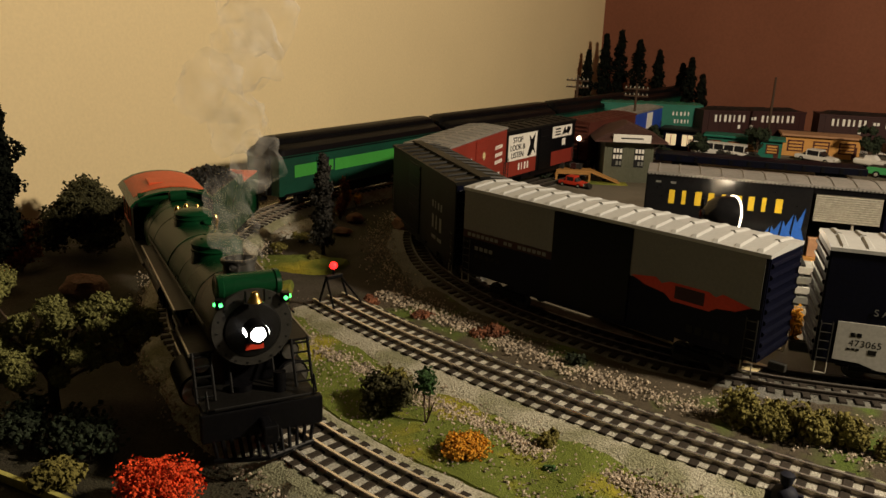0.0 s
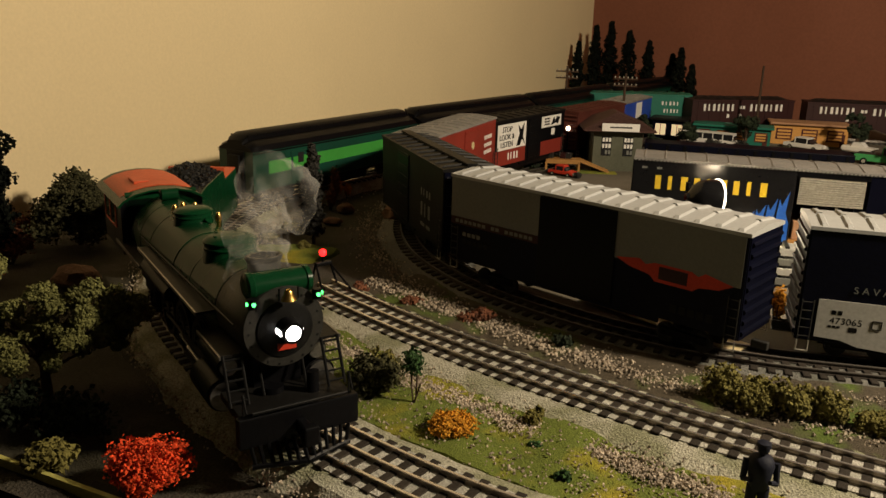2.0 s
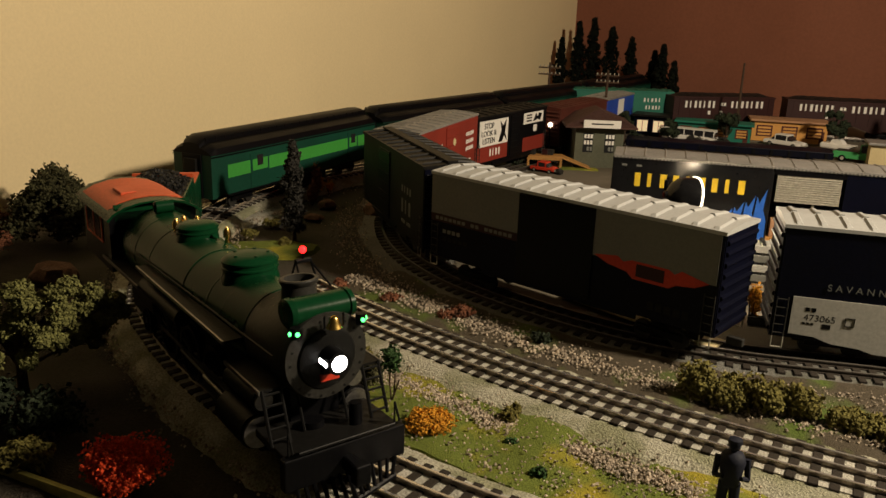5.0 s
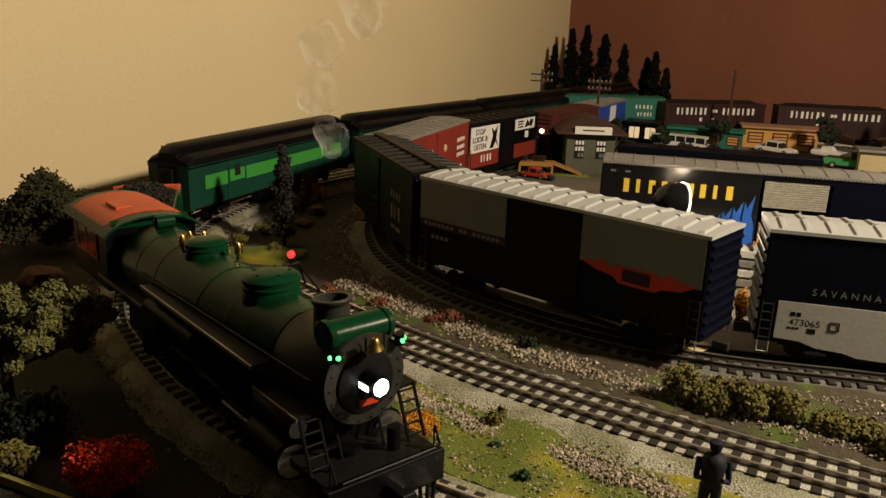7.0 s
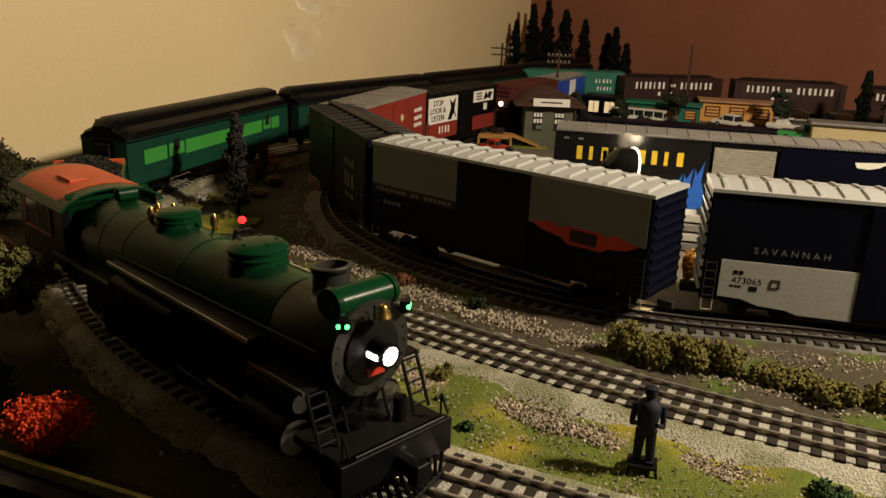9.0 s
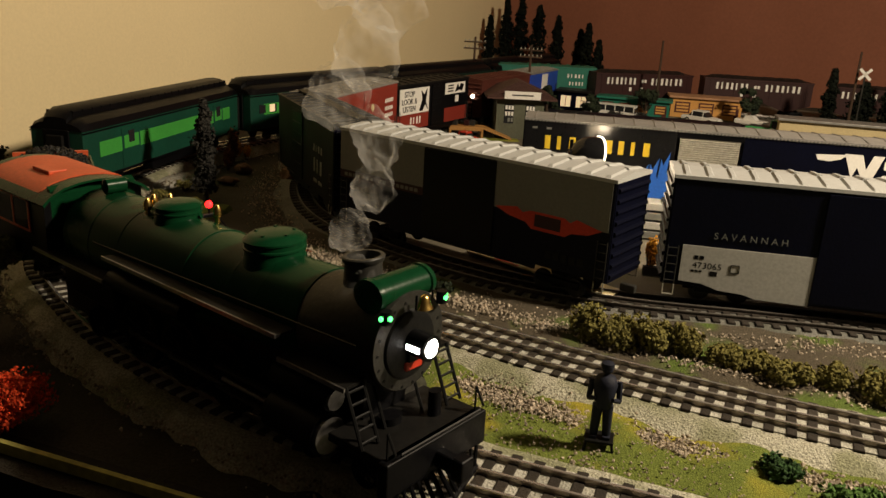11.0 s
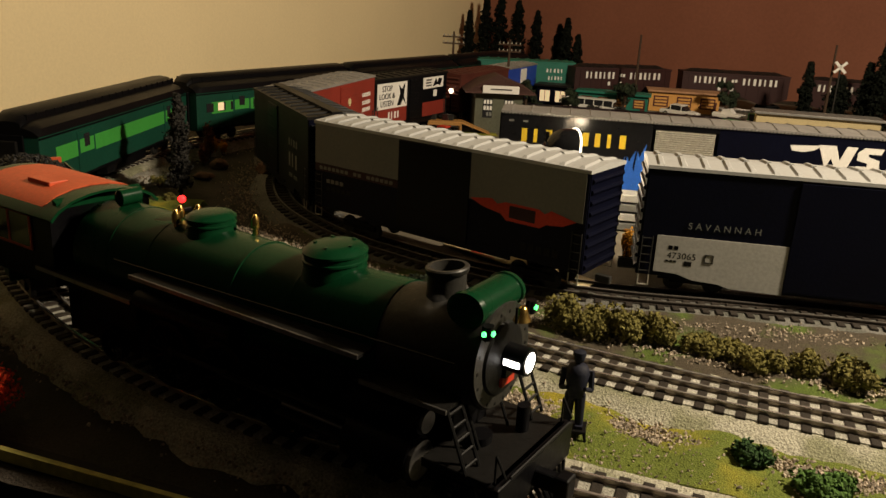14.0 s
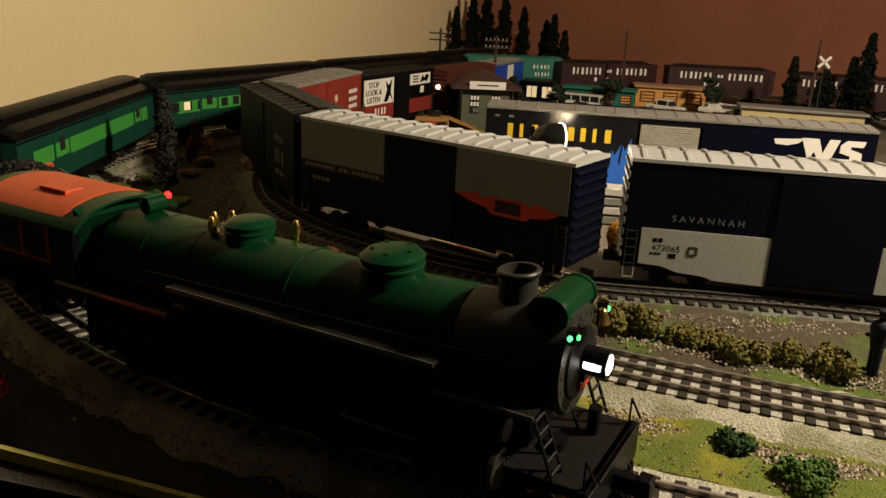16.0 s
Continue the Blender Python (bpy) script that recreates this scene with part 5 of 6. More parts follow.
def coach(label, green=True):
    L, W, H = 0.400, 0.064, 0.078
    c = thing("passenger_coach", label, "passenger coach", group="passenger coaches")
    h = L / 2
    part("body", box(B(), -h, h, -W / 2, W / 2, 0.020, H, 0.0008), "coachgreen", c, "dark green riveted side")
    bm = B()
    pts = [(-W / 2 - 0.001, H - 0.001), (-W / 2 + 0.001, H + 0.007), (-0.021, H + 0.0125), (-0.0165, H + 0.0130), (-0.0160, H + 0.0190), (-0.012, H + 0.0225), (0, H + 0.024), (0.012, H + 0.0225), (0.0160, H + 0.0190), (0.0165, H + 0.0130), (0.021, H + 0.0125), (W / 2 - 0.001, H + 0.007), (W / 2 + 0.001, H - 0.001)]
    rows = []
    for x, k, dz in ((-h - 0.001, 0.86, -0.010), (-h + 0.004, 0.95, -0.004), (-h + 0.015, 1, 0), (h - 0.015, 1, 0), (h - 0.004, 0.95, -0.004), (h + 0.001, 0.86, -0.010)):
        rows.append([bm.verts.new((x, y * (1 if z < H + 0.001 else k), max(H - 0.001, z + dz * ((z - H) / 0.024)))) for y, z in pts])
    for a, b in zip(rows, rows[1:]):
        for i in range(len(pts) - 1):
            bm.faces.new((a[i], b[i], b[i + 1], a[i + 1]))
    bm.faces.new(rows[0])
    bm.faces.new(list(reversed(rows[-1])))
    bmesh.ops.recalc_face_normals(bm, faces=bm.faces)
    rf = part("roof", bm, "black", c, "black clerestory roof", True)
    for k in range(22):
        x = -h + L * (k + 0.5) / 22
        part("roof_seam", box(B(), x - 0.0004, x + 0.0004, -0.0168, 0.0168, H + 0.0128, H + 0.0200), "charcoal", rf)
    for s in (-1, 1):
        y = s * W / 2
        a, b = min(y, y + s * 0.0005), max(y, y + s * 0.0005)
        part("stripe", box(B(), -h + 0.030, h - 0.03, a, b, 0.044, 0.0615), "lime", c, "bright green window band")
        for x0, x1 in ((-0.145, -0.115), (0.085, 0.125)):
            d = part("door", box(B(), x0, x1, a - 0.0004 * (s < 0), b + 0.0004 * (s > 0), 0.021, 0.070, 0.0003), "coachgreen", c, "green sliding door")
            part("door_panel", box(B(), x0 + 0.004, x1 - 0.004, a - 0.0007 * (s < 0), b + 0.0007 * (s > 0), 0.046, 0.0615), "lime", d, "bright green door band")
            part("door_window", box(B(), (x0 + x1) / 2 - 0.006, (x0 + x1) / 2 + 0.006, a - 0.001 * (s < 0), b + 0.001 * (s > 0), 0.052, 0.0665), "glass", d, "dark barred window")
        part("gutter", box(B(), -h, h, a - 0.0008 * (s < 0), b + 0.0008 * (s > 0), H - 0.004, H - 0.0025), "black", c)
        part("side_sill", box(B(), -h + 0.01, h - 0.01, a - 0.0006 * (s < 0), b + 0.0006 * (s > 0), 0.0195, 0.0225), "black", c)
        part("underbody_box", box(B(), -0.06, 0.05, s * 0.020 - 0.007, s * 0.020 + 0.007, 0.006, 0.020, 0.001), "black", c, "black underfloor equipment")
        if not green:
            for k in range(14):
                x = -0.165 + 0.0255 * k
                part("window", box(B(), x, x + 0.014, a - 0.0003 * (s < 0), b + 0.0003 * (s > 0), 0.047, 0.060), "glass", c, "dark coach window")
            part("lit_window", box(B(), h - 0.055, h - 0.043, a - 0.0004 * (s < 0), b + 0.0004 * (s > 0), 0.048, 0.060), "warm_lit", c, "lit vestibule window")
    for s in (-1, 1):
        part("vestibule", box(B(), s * h - 0.002, s * h + 0.002, -0.016, 0.016, 0.020, H, 0.001), "black", c, "black end gangway")
        part("gangway", box(B(), s * h - 0.004, s * h + 0.006, -0.010, 0.010, 0.020, H - 0.006, 0.001), "charcoal", c, "dark folded gangway")
        truck(c, s * (h - 0.07), 0.0085)
        part("coupler", box(B(), s * h - 0.004, s * h + 0.008, -0.003, 0.003, 0.011, 0.017), "black", c)
    return c


LOCO, WHEELS, RODS = locomotive()
TENDER = tender()
COACH_1 = coach("dark green baggage coach with bright green stripe and black roof")
COACH_2 = coach("dark green passenger coach with black clerestory roof", False)
COACH_3 = copy_thing(COACH_2, Matrix())
COACH_4 = copy_thing(COACH_2, Matrix())


# ---- plants and rocks ----
def bush(x, y, r, h, material, n, label, seed, size=0.0024, z=0.0, lumps=5, category="bush", group=""):
    rng = random.Random(seed)
    t = thing("bush", label, category, pose(x, y, z), group)
    bm = B()
    for k in range(lumps):
        a = rng.uniform(0, 6.28)
        d = r * rng.uniform(0.15, 0.62) if k else 0
        q = rng.uniform(0.45, 0.75)
        leaves(bm, (d * math.cos(a), d * math.sin(a), h * rng.uniform(0.35, 0.65) if k else h * 0.45), (r * q, r * q, h * q * 0.8), n // lumps, size, rng, 0.2)
    part("foliage", bm, material, t)
    bm = B()
    for k in range(6):
        a = k * 1.05
        tube(bm, (0.1 * r * math.cos(a), 0.1 * r * math.sin(a), -0.003), (0.45 * r * math.cos(a), 0.45 * r * math.sin(a), h * 0.5), 0.0009, 0.0005, 5)
    part("twigs", bm, "bark", t)
    return t


def tree(x, y, h, r, material, n, label, seed, size=0.0030, clear=0.25, lumps=9):
    rng = random.Random(seed)
    t = thing("tree", label, "tree", pose(x, y, 0))
    bm = B()
    tube(bm, (0, 0, -0.004), (0.002, 0.001, h * 0.55), h * 0.035, h * 0.015, 9)
    spots = []
    for k in range(lumps):
        a = k * 2.4 + rng.uniform(-.4, .4)
        d = r * rng.uniform(0.3, 0.72)
        z = h * rng.uniform(clear + 0.12, 0.82)
        spots.append((d * math.cos(a), d * math.sin(a), z))
        tube(bm, (0, 0, h * rng.uniform(0.12, 0.4)), spots[-1], h * 0.013, h * 0.004, 6)
    part("trunk", bm, "bark", t)
    bm = B()
    spots.append((0, 0, h * 0.80))
    for p in spots:
        q = rng.uniform(0.34, 0.52)
        leaves(bm, p, (r * q, r * q, min(r * q * 0.85, h * 0.22)), n // len(spots), size, rng, 0.25)
    part("crown", bm, material, t)
    return t


def conifer(x, y, h, r, material, n, label, seed, size=0.003, z=0.0):
    rng = random.Random(seed)
    t = thing("conifer", label, "conifer tree", pose(x, y, z))
    part("trunk", tube(B(), (0, 0, -0.004), (0, 0, h * 0.95), r * 0.12, r * 0.03, 8), "bark", t)
    bm = B()
    for _ in range(n):
        k = rng.random() ** 0.8
        zz = h * (0.06 + 0.94 * k)
        a = rng.uniform(0, 6.28)
        prof = (min(1.0, (1.02 - k) * 2.2) * (0.75 + 0.25 * math.sin(k * 30 + a)) * (0.65 + 0.5 * noise.noise(Vector((math.cos(a) * 1.5, math.sin(a) * 1.5, zz * 45 + seed)))) + 0.08)
        d = r * prof * math.sqrt(rng.uniform(0.1, 1))
        leaves(bm, (d * math.cos(a), d * math.sin(a), zz), (size, size, size), 1, size, rng)
    part("crown", bm, material, t)
    return t


def boulder(x, y, sx, sy, sz, material, label, seed, rz=0):
    bm = B()
    bmesh.ops.create_icosphere(bm, subdivisions=3, radius=1.0)
    for v in bm.verts:
        k = 1 + 0.28 * noise.noise(v.co * 1.6 + Vector((seed, 0, 0))) + 0.12 * noise.noise(v.co * 4.5)
        v.co = Vector((v.co.x * sx * k, v.co.y * sy * k, v.co.z * sz * k))
    ob = part("boulder", bm, material, None, "", True)
    ob.matrix_basis = pose(x, y, sz * 0.3, 0, 0, rz)
    return tagged(ob, label, "rock")


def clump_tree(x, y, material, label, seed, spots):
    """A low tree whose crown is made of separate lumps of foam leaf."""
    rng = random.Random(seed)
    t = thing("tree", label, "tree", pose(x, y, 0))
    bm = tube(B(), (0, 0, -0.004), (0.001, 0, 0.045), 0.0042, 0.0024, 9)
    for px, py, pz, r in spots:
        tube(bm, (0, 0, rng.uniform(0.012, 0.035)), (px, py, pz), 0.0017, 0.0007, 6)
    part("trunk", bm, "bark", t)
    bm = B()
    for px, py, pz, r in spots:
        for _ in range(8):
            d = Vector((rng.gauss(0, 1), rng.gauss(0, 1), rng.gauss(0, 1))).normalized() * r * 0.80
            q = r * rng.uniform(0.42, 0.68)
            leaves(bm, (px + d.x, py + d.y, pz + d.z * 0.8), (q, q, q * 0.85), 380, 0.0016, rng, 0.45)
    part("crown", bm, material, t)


clump_tree(-0.352, -0.400, "leaf_olive_lit", "olive green foam-leaf tree with lumpy crown beside the passenger line", 11,
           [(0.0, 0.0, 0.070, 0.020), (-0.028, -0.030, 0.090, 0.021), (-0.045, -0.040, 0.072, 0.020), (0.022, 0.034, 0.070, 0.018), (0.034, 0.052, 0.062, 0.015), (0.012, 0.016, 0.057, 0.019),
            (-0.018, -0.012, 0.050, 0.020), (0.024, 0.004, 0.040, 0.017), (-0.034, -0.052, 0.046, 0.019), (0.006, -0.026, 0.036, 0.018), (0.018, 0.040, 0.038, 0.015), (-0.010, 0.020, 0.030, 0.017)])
tree(-0.728, -0.210, 0.094, 0.058, "leaf_shade", 12000, "dark green round-crowned tree near the beige wall", 12, 0.0025, 0.02, 14)
conifer(-0.712, -0.306, 0.200, 0.030, "leaf_fir", 3600, "tall dark conifer near the beige wall", 13, 0.0036)
conifer(-0.545, 0.002, 0.120, 0.021, "leaf_grey", 2600, "small grey-brown conifer beside the passenger line", 14, 0.0026)
bush(-0.70, -0.145, 0.030, 0.030, "leaf_grey", 1100, "grey-green shrub under the tree", 15)
bush(-0.70, -0.300, 0.026, 0.030, "leaf_brown", 900, "reddish brown shrub by the wall", 16)
bush(-0.645, -0.340, 0.018, 0.022, "leaf_red", 500, "red shrub in the shade", 17)
bush(-0.76, -0.26, 0.035, 0.04, "leaf_brown", 900, "dusty brown shrub by the wall", 18)
bush(-0.284, -0.420, 0.034, 0.022, "leaf_dark", 1500, "dark low shrub at the board's edge", 19)
bush(-0.243, -0.438, 0.024, 0.018, "leaf_olive", 1000, "olive low shrub at the board's edge", 20)
bush(-0.318, -0.432, 0.030, 0.026, "leaf_dark", 1200, "dark low shrub at the board's edge", 21)
bush(-0.185, -0.410, 0.028, 0.033, "leaf_red", 9000, "bright orange-red bush at the board's edge", 22, 0.0014, lumps=8)
boulder(-0.580, -0.278, 0.028, 0.020, 0.014, "rock", "reddish brown boulder on dark soil", 2, 20)
boulder(-0.600, 0.078, 0.013, 0.010, 0.005, "rock", "flat brown rock on dark soil", 5, 30)
boulder(-0.640, 0.135, 0.012, 0.010, 0.008, "rock", "brown rock beside dry weeds", 7, 60)
boulder(-0.560, 0.170, 0.030, 0.022, 0.014, "rock", "dark brown mound beside the freight line", 8, 10)
bush(-0.695, 0.160, 0.012, 0.050, "leaf_brown", 420, "thin brown weeds beside the passenger line", 23, 0.0026)
bush(-0.668, 0.130, 0.010, 0.032, "leaf_brown", 260, "thin brown weeds beside the passenger line", 24, 0.0026)
bush(-0.180, -0.226, 0.030, 0.028, "leaf_shade", 2600, "dark olive bush on the grass", 25)
bush(-0.185, -0.215, 0.020, 0.036, "leaf_olive", 700, "olive bush on the grass", 26)
bush(-0.094, -0.232, 0.023, 0.017, "leaf_orange", 4200, "golden orange bush on the grass", 27, 0.0013, lumps=7)
bush(-0.066, -0.180, 0.010, 0.012, "leaf_olive", 360, "small olive tuft by the stones", 28)
bush(-0.008, -0.226, 0.006, 0.010, "leaf_green", 150, "small dark green tuft on the grass", 29)
bush(-0.045, -0.205, 0.005, 0.006, "leaf_green", 100, "small dark green tuft on the grass", 30)
bush(-0.132, -0.052, 0.009, 0.013, "leaf_dark", 330, "small dark bush on the verge", 31)
bush(-0.225, -0.056, 0.020, 0.012, "leaf_brown", 700, "rusty brown low bush on the verge", 32)
bush(-0.300, -0.075, 0.014, 0.008, "leaf_brown", 300, "rusty low weeds behind the buffer stop", 33)
bush(-0.36, -0.085, 0.012, 0.010, "leaf_brown", 300, "rusty weeds behind the buffer stop", 34)
rng = random.Random(77)
for k in range(9):
    f = k / 8
    bush(0.012 + 0.200 * f + rng.uniform(-.004, .004), -0.047 + 0.048 * f + rng.uniform(-.009, .009), rng.uniform(0.013, 0.025), rng.uniform(0.016, 0.032) * (1 - 0.35 * f), "leaf_olive", 2600, "olive green bush in the row along the siding", 40 + k, 0.0021, lumps=9, group="bush row along the siding")
bush(0.191, -0.148, 0.016, 0.015, "leaf_green", 2200, "dark green bush beside the siding", 52, 0.0020)
bush(0.236, -0.158, 0.019, 0.015, "leaf_bright", 2400, "bright green bush beside the siding", 53, 0.0020)
bush(0.32, -0.10, 0.020, 0.012, "leaf_orange", 500, "rusty low bush beside the siding", 54)

# thin green sapling
t = thing("sapling", "thin sapling with a small bright green crown", "small tree", pose(-0.143, -0.222, 0))
bm = B()
for a, b in (((0, 0, -0.003), (-0.003, 0, 0.018)), ((0, 0, 0.004), (0.006, 0.001, 0.022)), ((-0.003, 0, 0.018), (-0.003, 0.001, 0.038)), ((0.002, 0, 0.01), (0.001, 0.002, 0.034))):
    tube(bm, a, b, 0.0008, 0.0005, 5)
part("trunk", bm, "bark", t)
bm = B()
rng = random.Random(9)
leaves(bm, (-0.001, 0, 0.036), (0.010, 0.010, 0.013), 420, 0.0019, rng, 0.2)
part("crown", bm, "leaf_green", t)

# trees in the corner and along the brown wall
for k, (x, y, h, r) in enumerate(((-1.165, 1.58, 0.250, 0.023), (-1.125, 1.60, 0.262, 0.024), (-1.06, 1.60, 0.238, 0.027), (-0.992, 1.60, 0.212, 0.020), (-0.935, 1.64, 0.175, 0.018), (-0.888, 1.60, 0.196, 0.020), (-0.850, 1.60, 0.152, 0.016), (-1.205, 1.55, 0.20, 0.018))):
    conifer(x, y, h, r * 1.5, "leaf_fir", 1700, "dark conifer in the corner of the room", 60 + k, 0.0050)
for k, (x, y, h, r) in enumerate(((-0.150, 1.36, 0.145, 0.018), (-0.090, 1.40, 0.120, 0.030), (-0.040, 1.42, 0.150, 0.026), (-0.010, 1.40, 0.205, 0.026), (0.07, 1.42, 0.16, 0.02))):
    conifer(x, y, h, r * 1.15, "leaf_fir", 1300, "dark conifer before the brown wall", 70 + k, 0.0050)
for k, (x, y, r, h) in enumerate(((-0.505, 1.19, 0.034, 0.078), (-0.300, 1.29, 0.032, 0.105), (-0.645, 0.98, 0.026, 0.090), (-0.60, 1.10, 0.024, 0.06))):
    tree(x, y, h, r, "leaf_dark", 1100, "dark green leafy tree in the yard", 80 + k, 0.0042, 0.25, 7)
for k, (x, y, r, h) in enumerate(((-0.47, 1.10, 0.034, 0.030), (-0.40, 1.16, 0.026, 0.022), (-0.545, 1.12, 0.022, 0.026), (-0.655, 0.60, 0.014, 0.018), (-0.555, 0.60, 0.008, 0.010), (-0.64, 1.02, 0.02, 0.03), (-0.10, 1.28, 0.03, 0.03))):
    bush(x, y, r, h, "leaf_dark" if k % 2 else "leaf_grey", 500, "dark shrub in the yard", 90 + k, 0.0036)
bush(-0.024, 0.150, 0.010, 0.040, "leaf_orange", 500, "golden weeds between two freight cars", 99, 0.0024)


# ---- buffer stop, figures, lamps, poles ----
p0 = LINE_B[2]
t = thing("buffer_stop", "black buffer stop with a glowing red lamp at the siding's end", "buffer stop", on(p0, LINE_B[6] - LINE_B[0], ZB + 0.0035))
for y in (-0.016, 0.016):
    bm = tube(tube(B(), (0.002, y, 0), (0.002, y * 0.5, 0.024), 0.0013, seg=6), (0.028, y, 0), (0.002, y * 0.5, 0.022), 0.0011, seg=6)
    part("strut", bm, "black", t, "black angled strut")
part("beam", box(B(), 0.000, 0.005, -0.009, 0.009, 0.021, 0.025, 0.0006), "black", t, "black cross beam")
part("lamp_post", tube(B(), (0.002, 0, 0.024), (0.002, 0, 0.031), 0.0012, seg=8), "black", t)
bm = B()
bmesh.ops.create_uvsphere(bm, u_segments=14, v_segments=10, radius=0.0038, matrix=Matrix.Translation((0.002, 0, 0.034)))
part("lamp_lens", bm, "red_lit", t, "glowing red lamp", True)


def figurine(x, y, rz, label, plinth, z=0.004):
    """A plain standing model figure in one mesh."""
    bm = B()
    for s in (-1, 1):
        tube(bm, (s * 0.0035, 0, 0.0), (s * 0.0026, 0, 0.019), 0.0022, 0.0030, 10)
        tube(bm, (s * 0.0070, 0.0005, 0.033), (s * 0.0080, -0.002, 0.023), 0.0019, 0.0015, 8)
        tube(bm, (s * 0.0080, -0.002, 0.023), (s * 0.0045, -0.006, 0.025), 0.0015, 0.0012, 8)
        box(bm, s * 0.0035 - 0.002, s * 0.0035 + 0.002, -0.004, 0.002, -0.0005, 0.0015)
    lathe(bm, [(0.0045, 0.018), (0.0055, 0.024), (0.0068, 0.032), (0.0050, 0.0355), (0.0018, 0.037)], None, 14)
    bmesh.ops.create_uvsphere(bm, u_segments=12, v_segments=8, radius=0.0031, matrix=Matrix.Translation((0, 0, 0.0400)))
    lathe(bm, [(0.0036, 0.0415), (0.0034, 0.0435), (0.0015, 0.0442)], None, 12)
    up = 0.0060 if plinth else 0.0
    ob = part("figurine", bm, "cloth", None, "", True)
    ob.data.transform(Matrix.Scale(1.1, 4))
    ob.matrix_basis = pose(x, y, z + up, 0, 0, rz)
    tagged(ob, label, "figurine")
    if plinth:
        t = thing("step_stool", "small dark step stool under the figure", "stool", pose(x, y, z - 0.003, 0, 0, rz))
        part("tread", box(B(), -0.0085, 0.0085, -0.007, 0.007, 0.0070, 0.0088, 0.0004), "iron", t)
        for sx in (-1, 1):
            for sy in (-1, 1):
                part("leg", tube(B(), (sx * 0.0095, sy * 0.009, -0.003), (sx * 0.0075, sy * 0.006, 0.0072), 0.0009, seg=6), "iron", t)


figurine(0.097, -0.192, 25, "dark blue model trackside figure on a stool", True)
figurine(0.2375, 0.022, -60, "dark blue model figure beside the siding", False)

t = thing("yard_lamp", "glossy black dome lamp on a post behind the boxcar", "lamp", pose(-0.150, 0.195, 0))
part("post", tube(B(), (0, 0, 0), (0, 0, 0.112), 0.0022, seg=10), "black", t, "black lamp post")
part("base", lathe(B(), [(0.010, 0), (0.010, 0.003), (0.003, 0.006)], None, 16), "black", t)
MD = Matrix.Translation((0.024, -0.008, 0.098)) @ Vector((-0.62, -0.74, 0.16)).to_track_quat("Z", "Y").to_matrix().to_4x4()
dm = part("shade", lathe(B(), [(0.0232, -0.010), (0.0226, -0.004), (0.0196, 0.007), (0.0130, 0.0150), (0.0045, 0.0190), (0.0040, 0.0215), (0.0006, 0.0220)], MD, 32), "blackgloss", t, "glossy black dome shade", True)
rr = lathe(B(), [(0.0230, -0.0115), (0.0242, -0.0112), (0.0242, -0.0098), (0.0230, -0.0095)], MD, 40)
part("lit_rim", rr, "bulb_lit", dm, "bright lit rim")
bm = B()
bmesh.ops.create_uvsphere(bm, u_segments=12, v_segments=8, radius=0.0045, matrix=MD @ Matrix.Translation((0, 0, -0.003)))
part("bulb", bm, "bulb_lit", dm, "glowing warm bulb", True)


def pole(x, y, h, arms, label):
    t = thing("utility_pole", label, "utility pole", pose(x, y, 0, 0, 0, 30))
    part("mast", tube(B(), (0, 0, -0.003), (0, 0, h), 0.0034, 0.0024, 8), "pole", t)
    for k in range(arms):
        z = h - 0.012 - 0.015 * k
        a = part("crossarm", box(B(), -0.026, 0.026, -0.0015, 0.0015, z - 0.0016, z + 0.0016), "pole", t, "wooden crossarm")
        for i in range(6):
            xx = -0.023 + 0.0092 * i
            part("insulator", tube(B(), (xx, 0, z + 0.0016), (xx, 0, z + 0.0055), 0.0013, seg=6), "silver", a)


pole(-0.865, 1.0, 0.166, 2, "dark wooden utility pole with two crossarms")
pole(-0.709, 1.0, 0.160, 2, "dark wooden utility pole with two crossarms")
pole(-0.507, 1.25, 0.182, 0, "dark bare wooden pole")
pole(-0.103, 1.35, 0.188, 0, "dark bare wooden pole")
t = thing("crossing_sign", "white crossed-board railway crossing sign on a post", "crossing sign", pose(-0.085, 1.335, 0, 0, 0, 15))
part("post", tube(B(), (0, 0, -0.003), (0, 0, 0.150), 0.0018, seg=8), "graphite", t)
for a in (45, -45):
    part("board", box(B(), -0.016, 0.016, -0.0022, -0.0016 + 0.0004 * (a > 0), -0.0028, 0.0028, 0, Matrix.Translation((0, 0, 0.143)) @ pose(0, 0, 0, 0, a, 0)), "white", t, "white painted board")


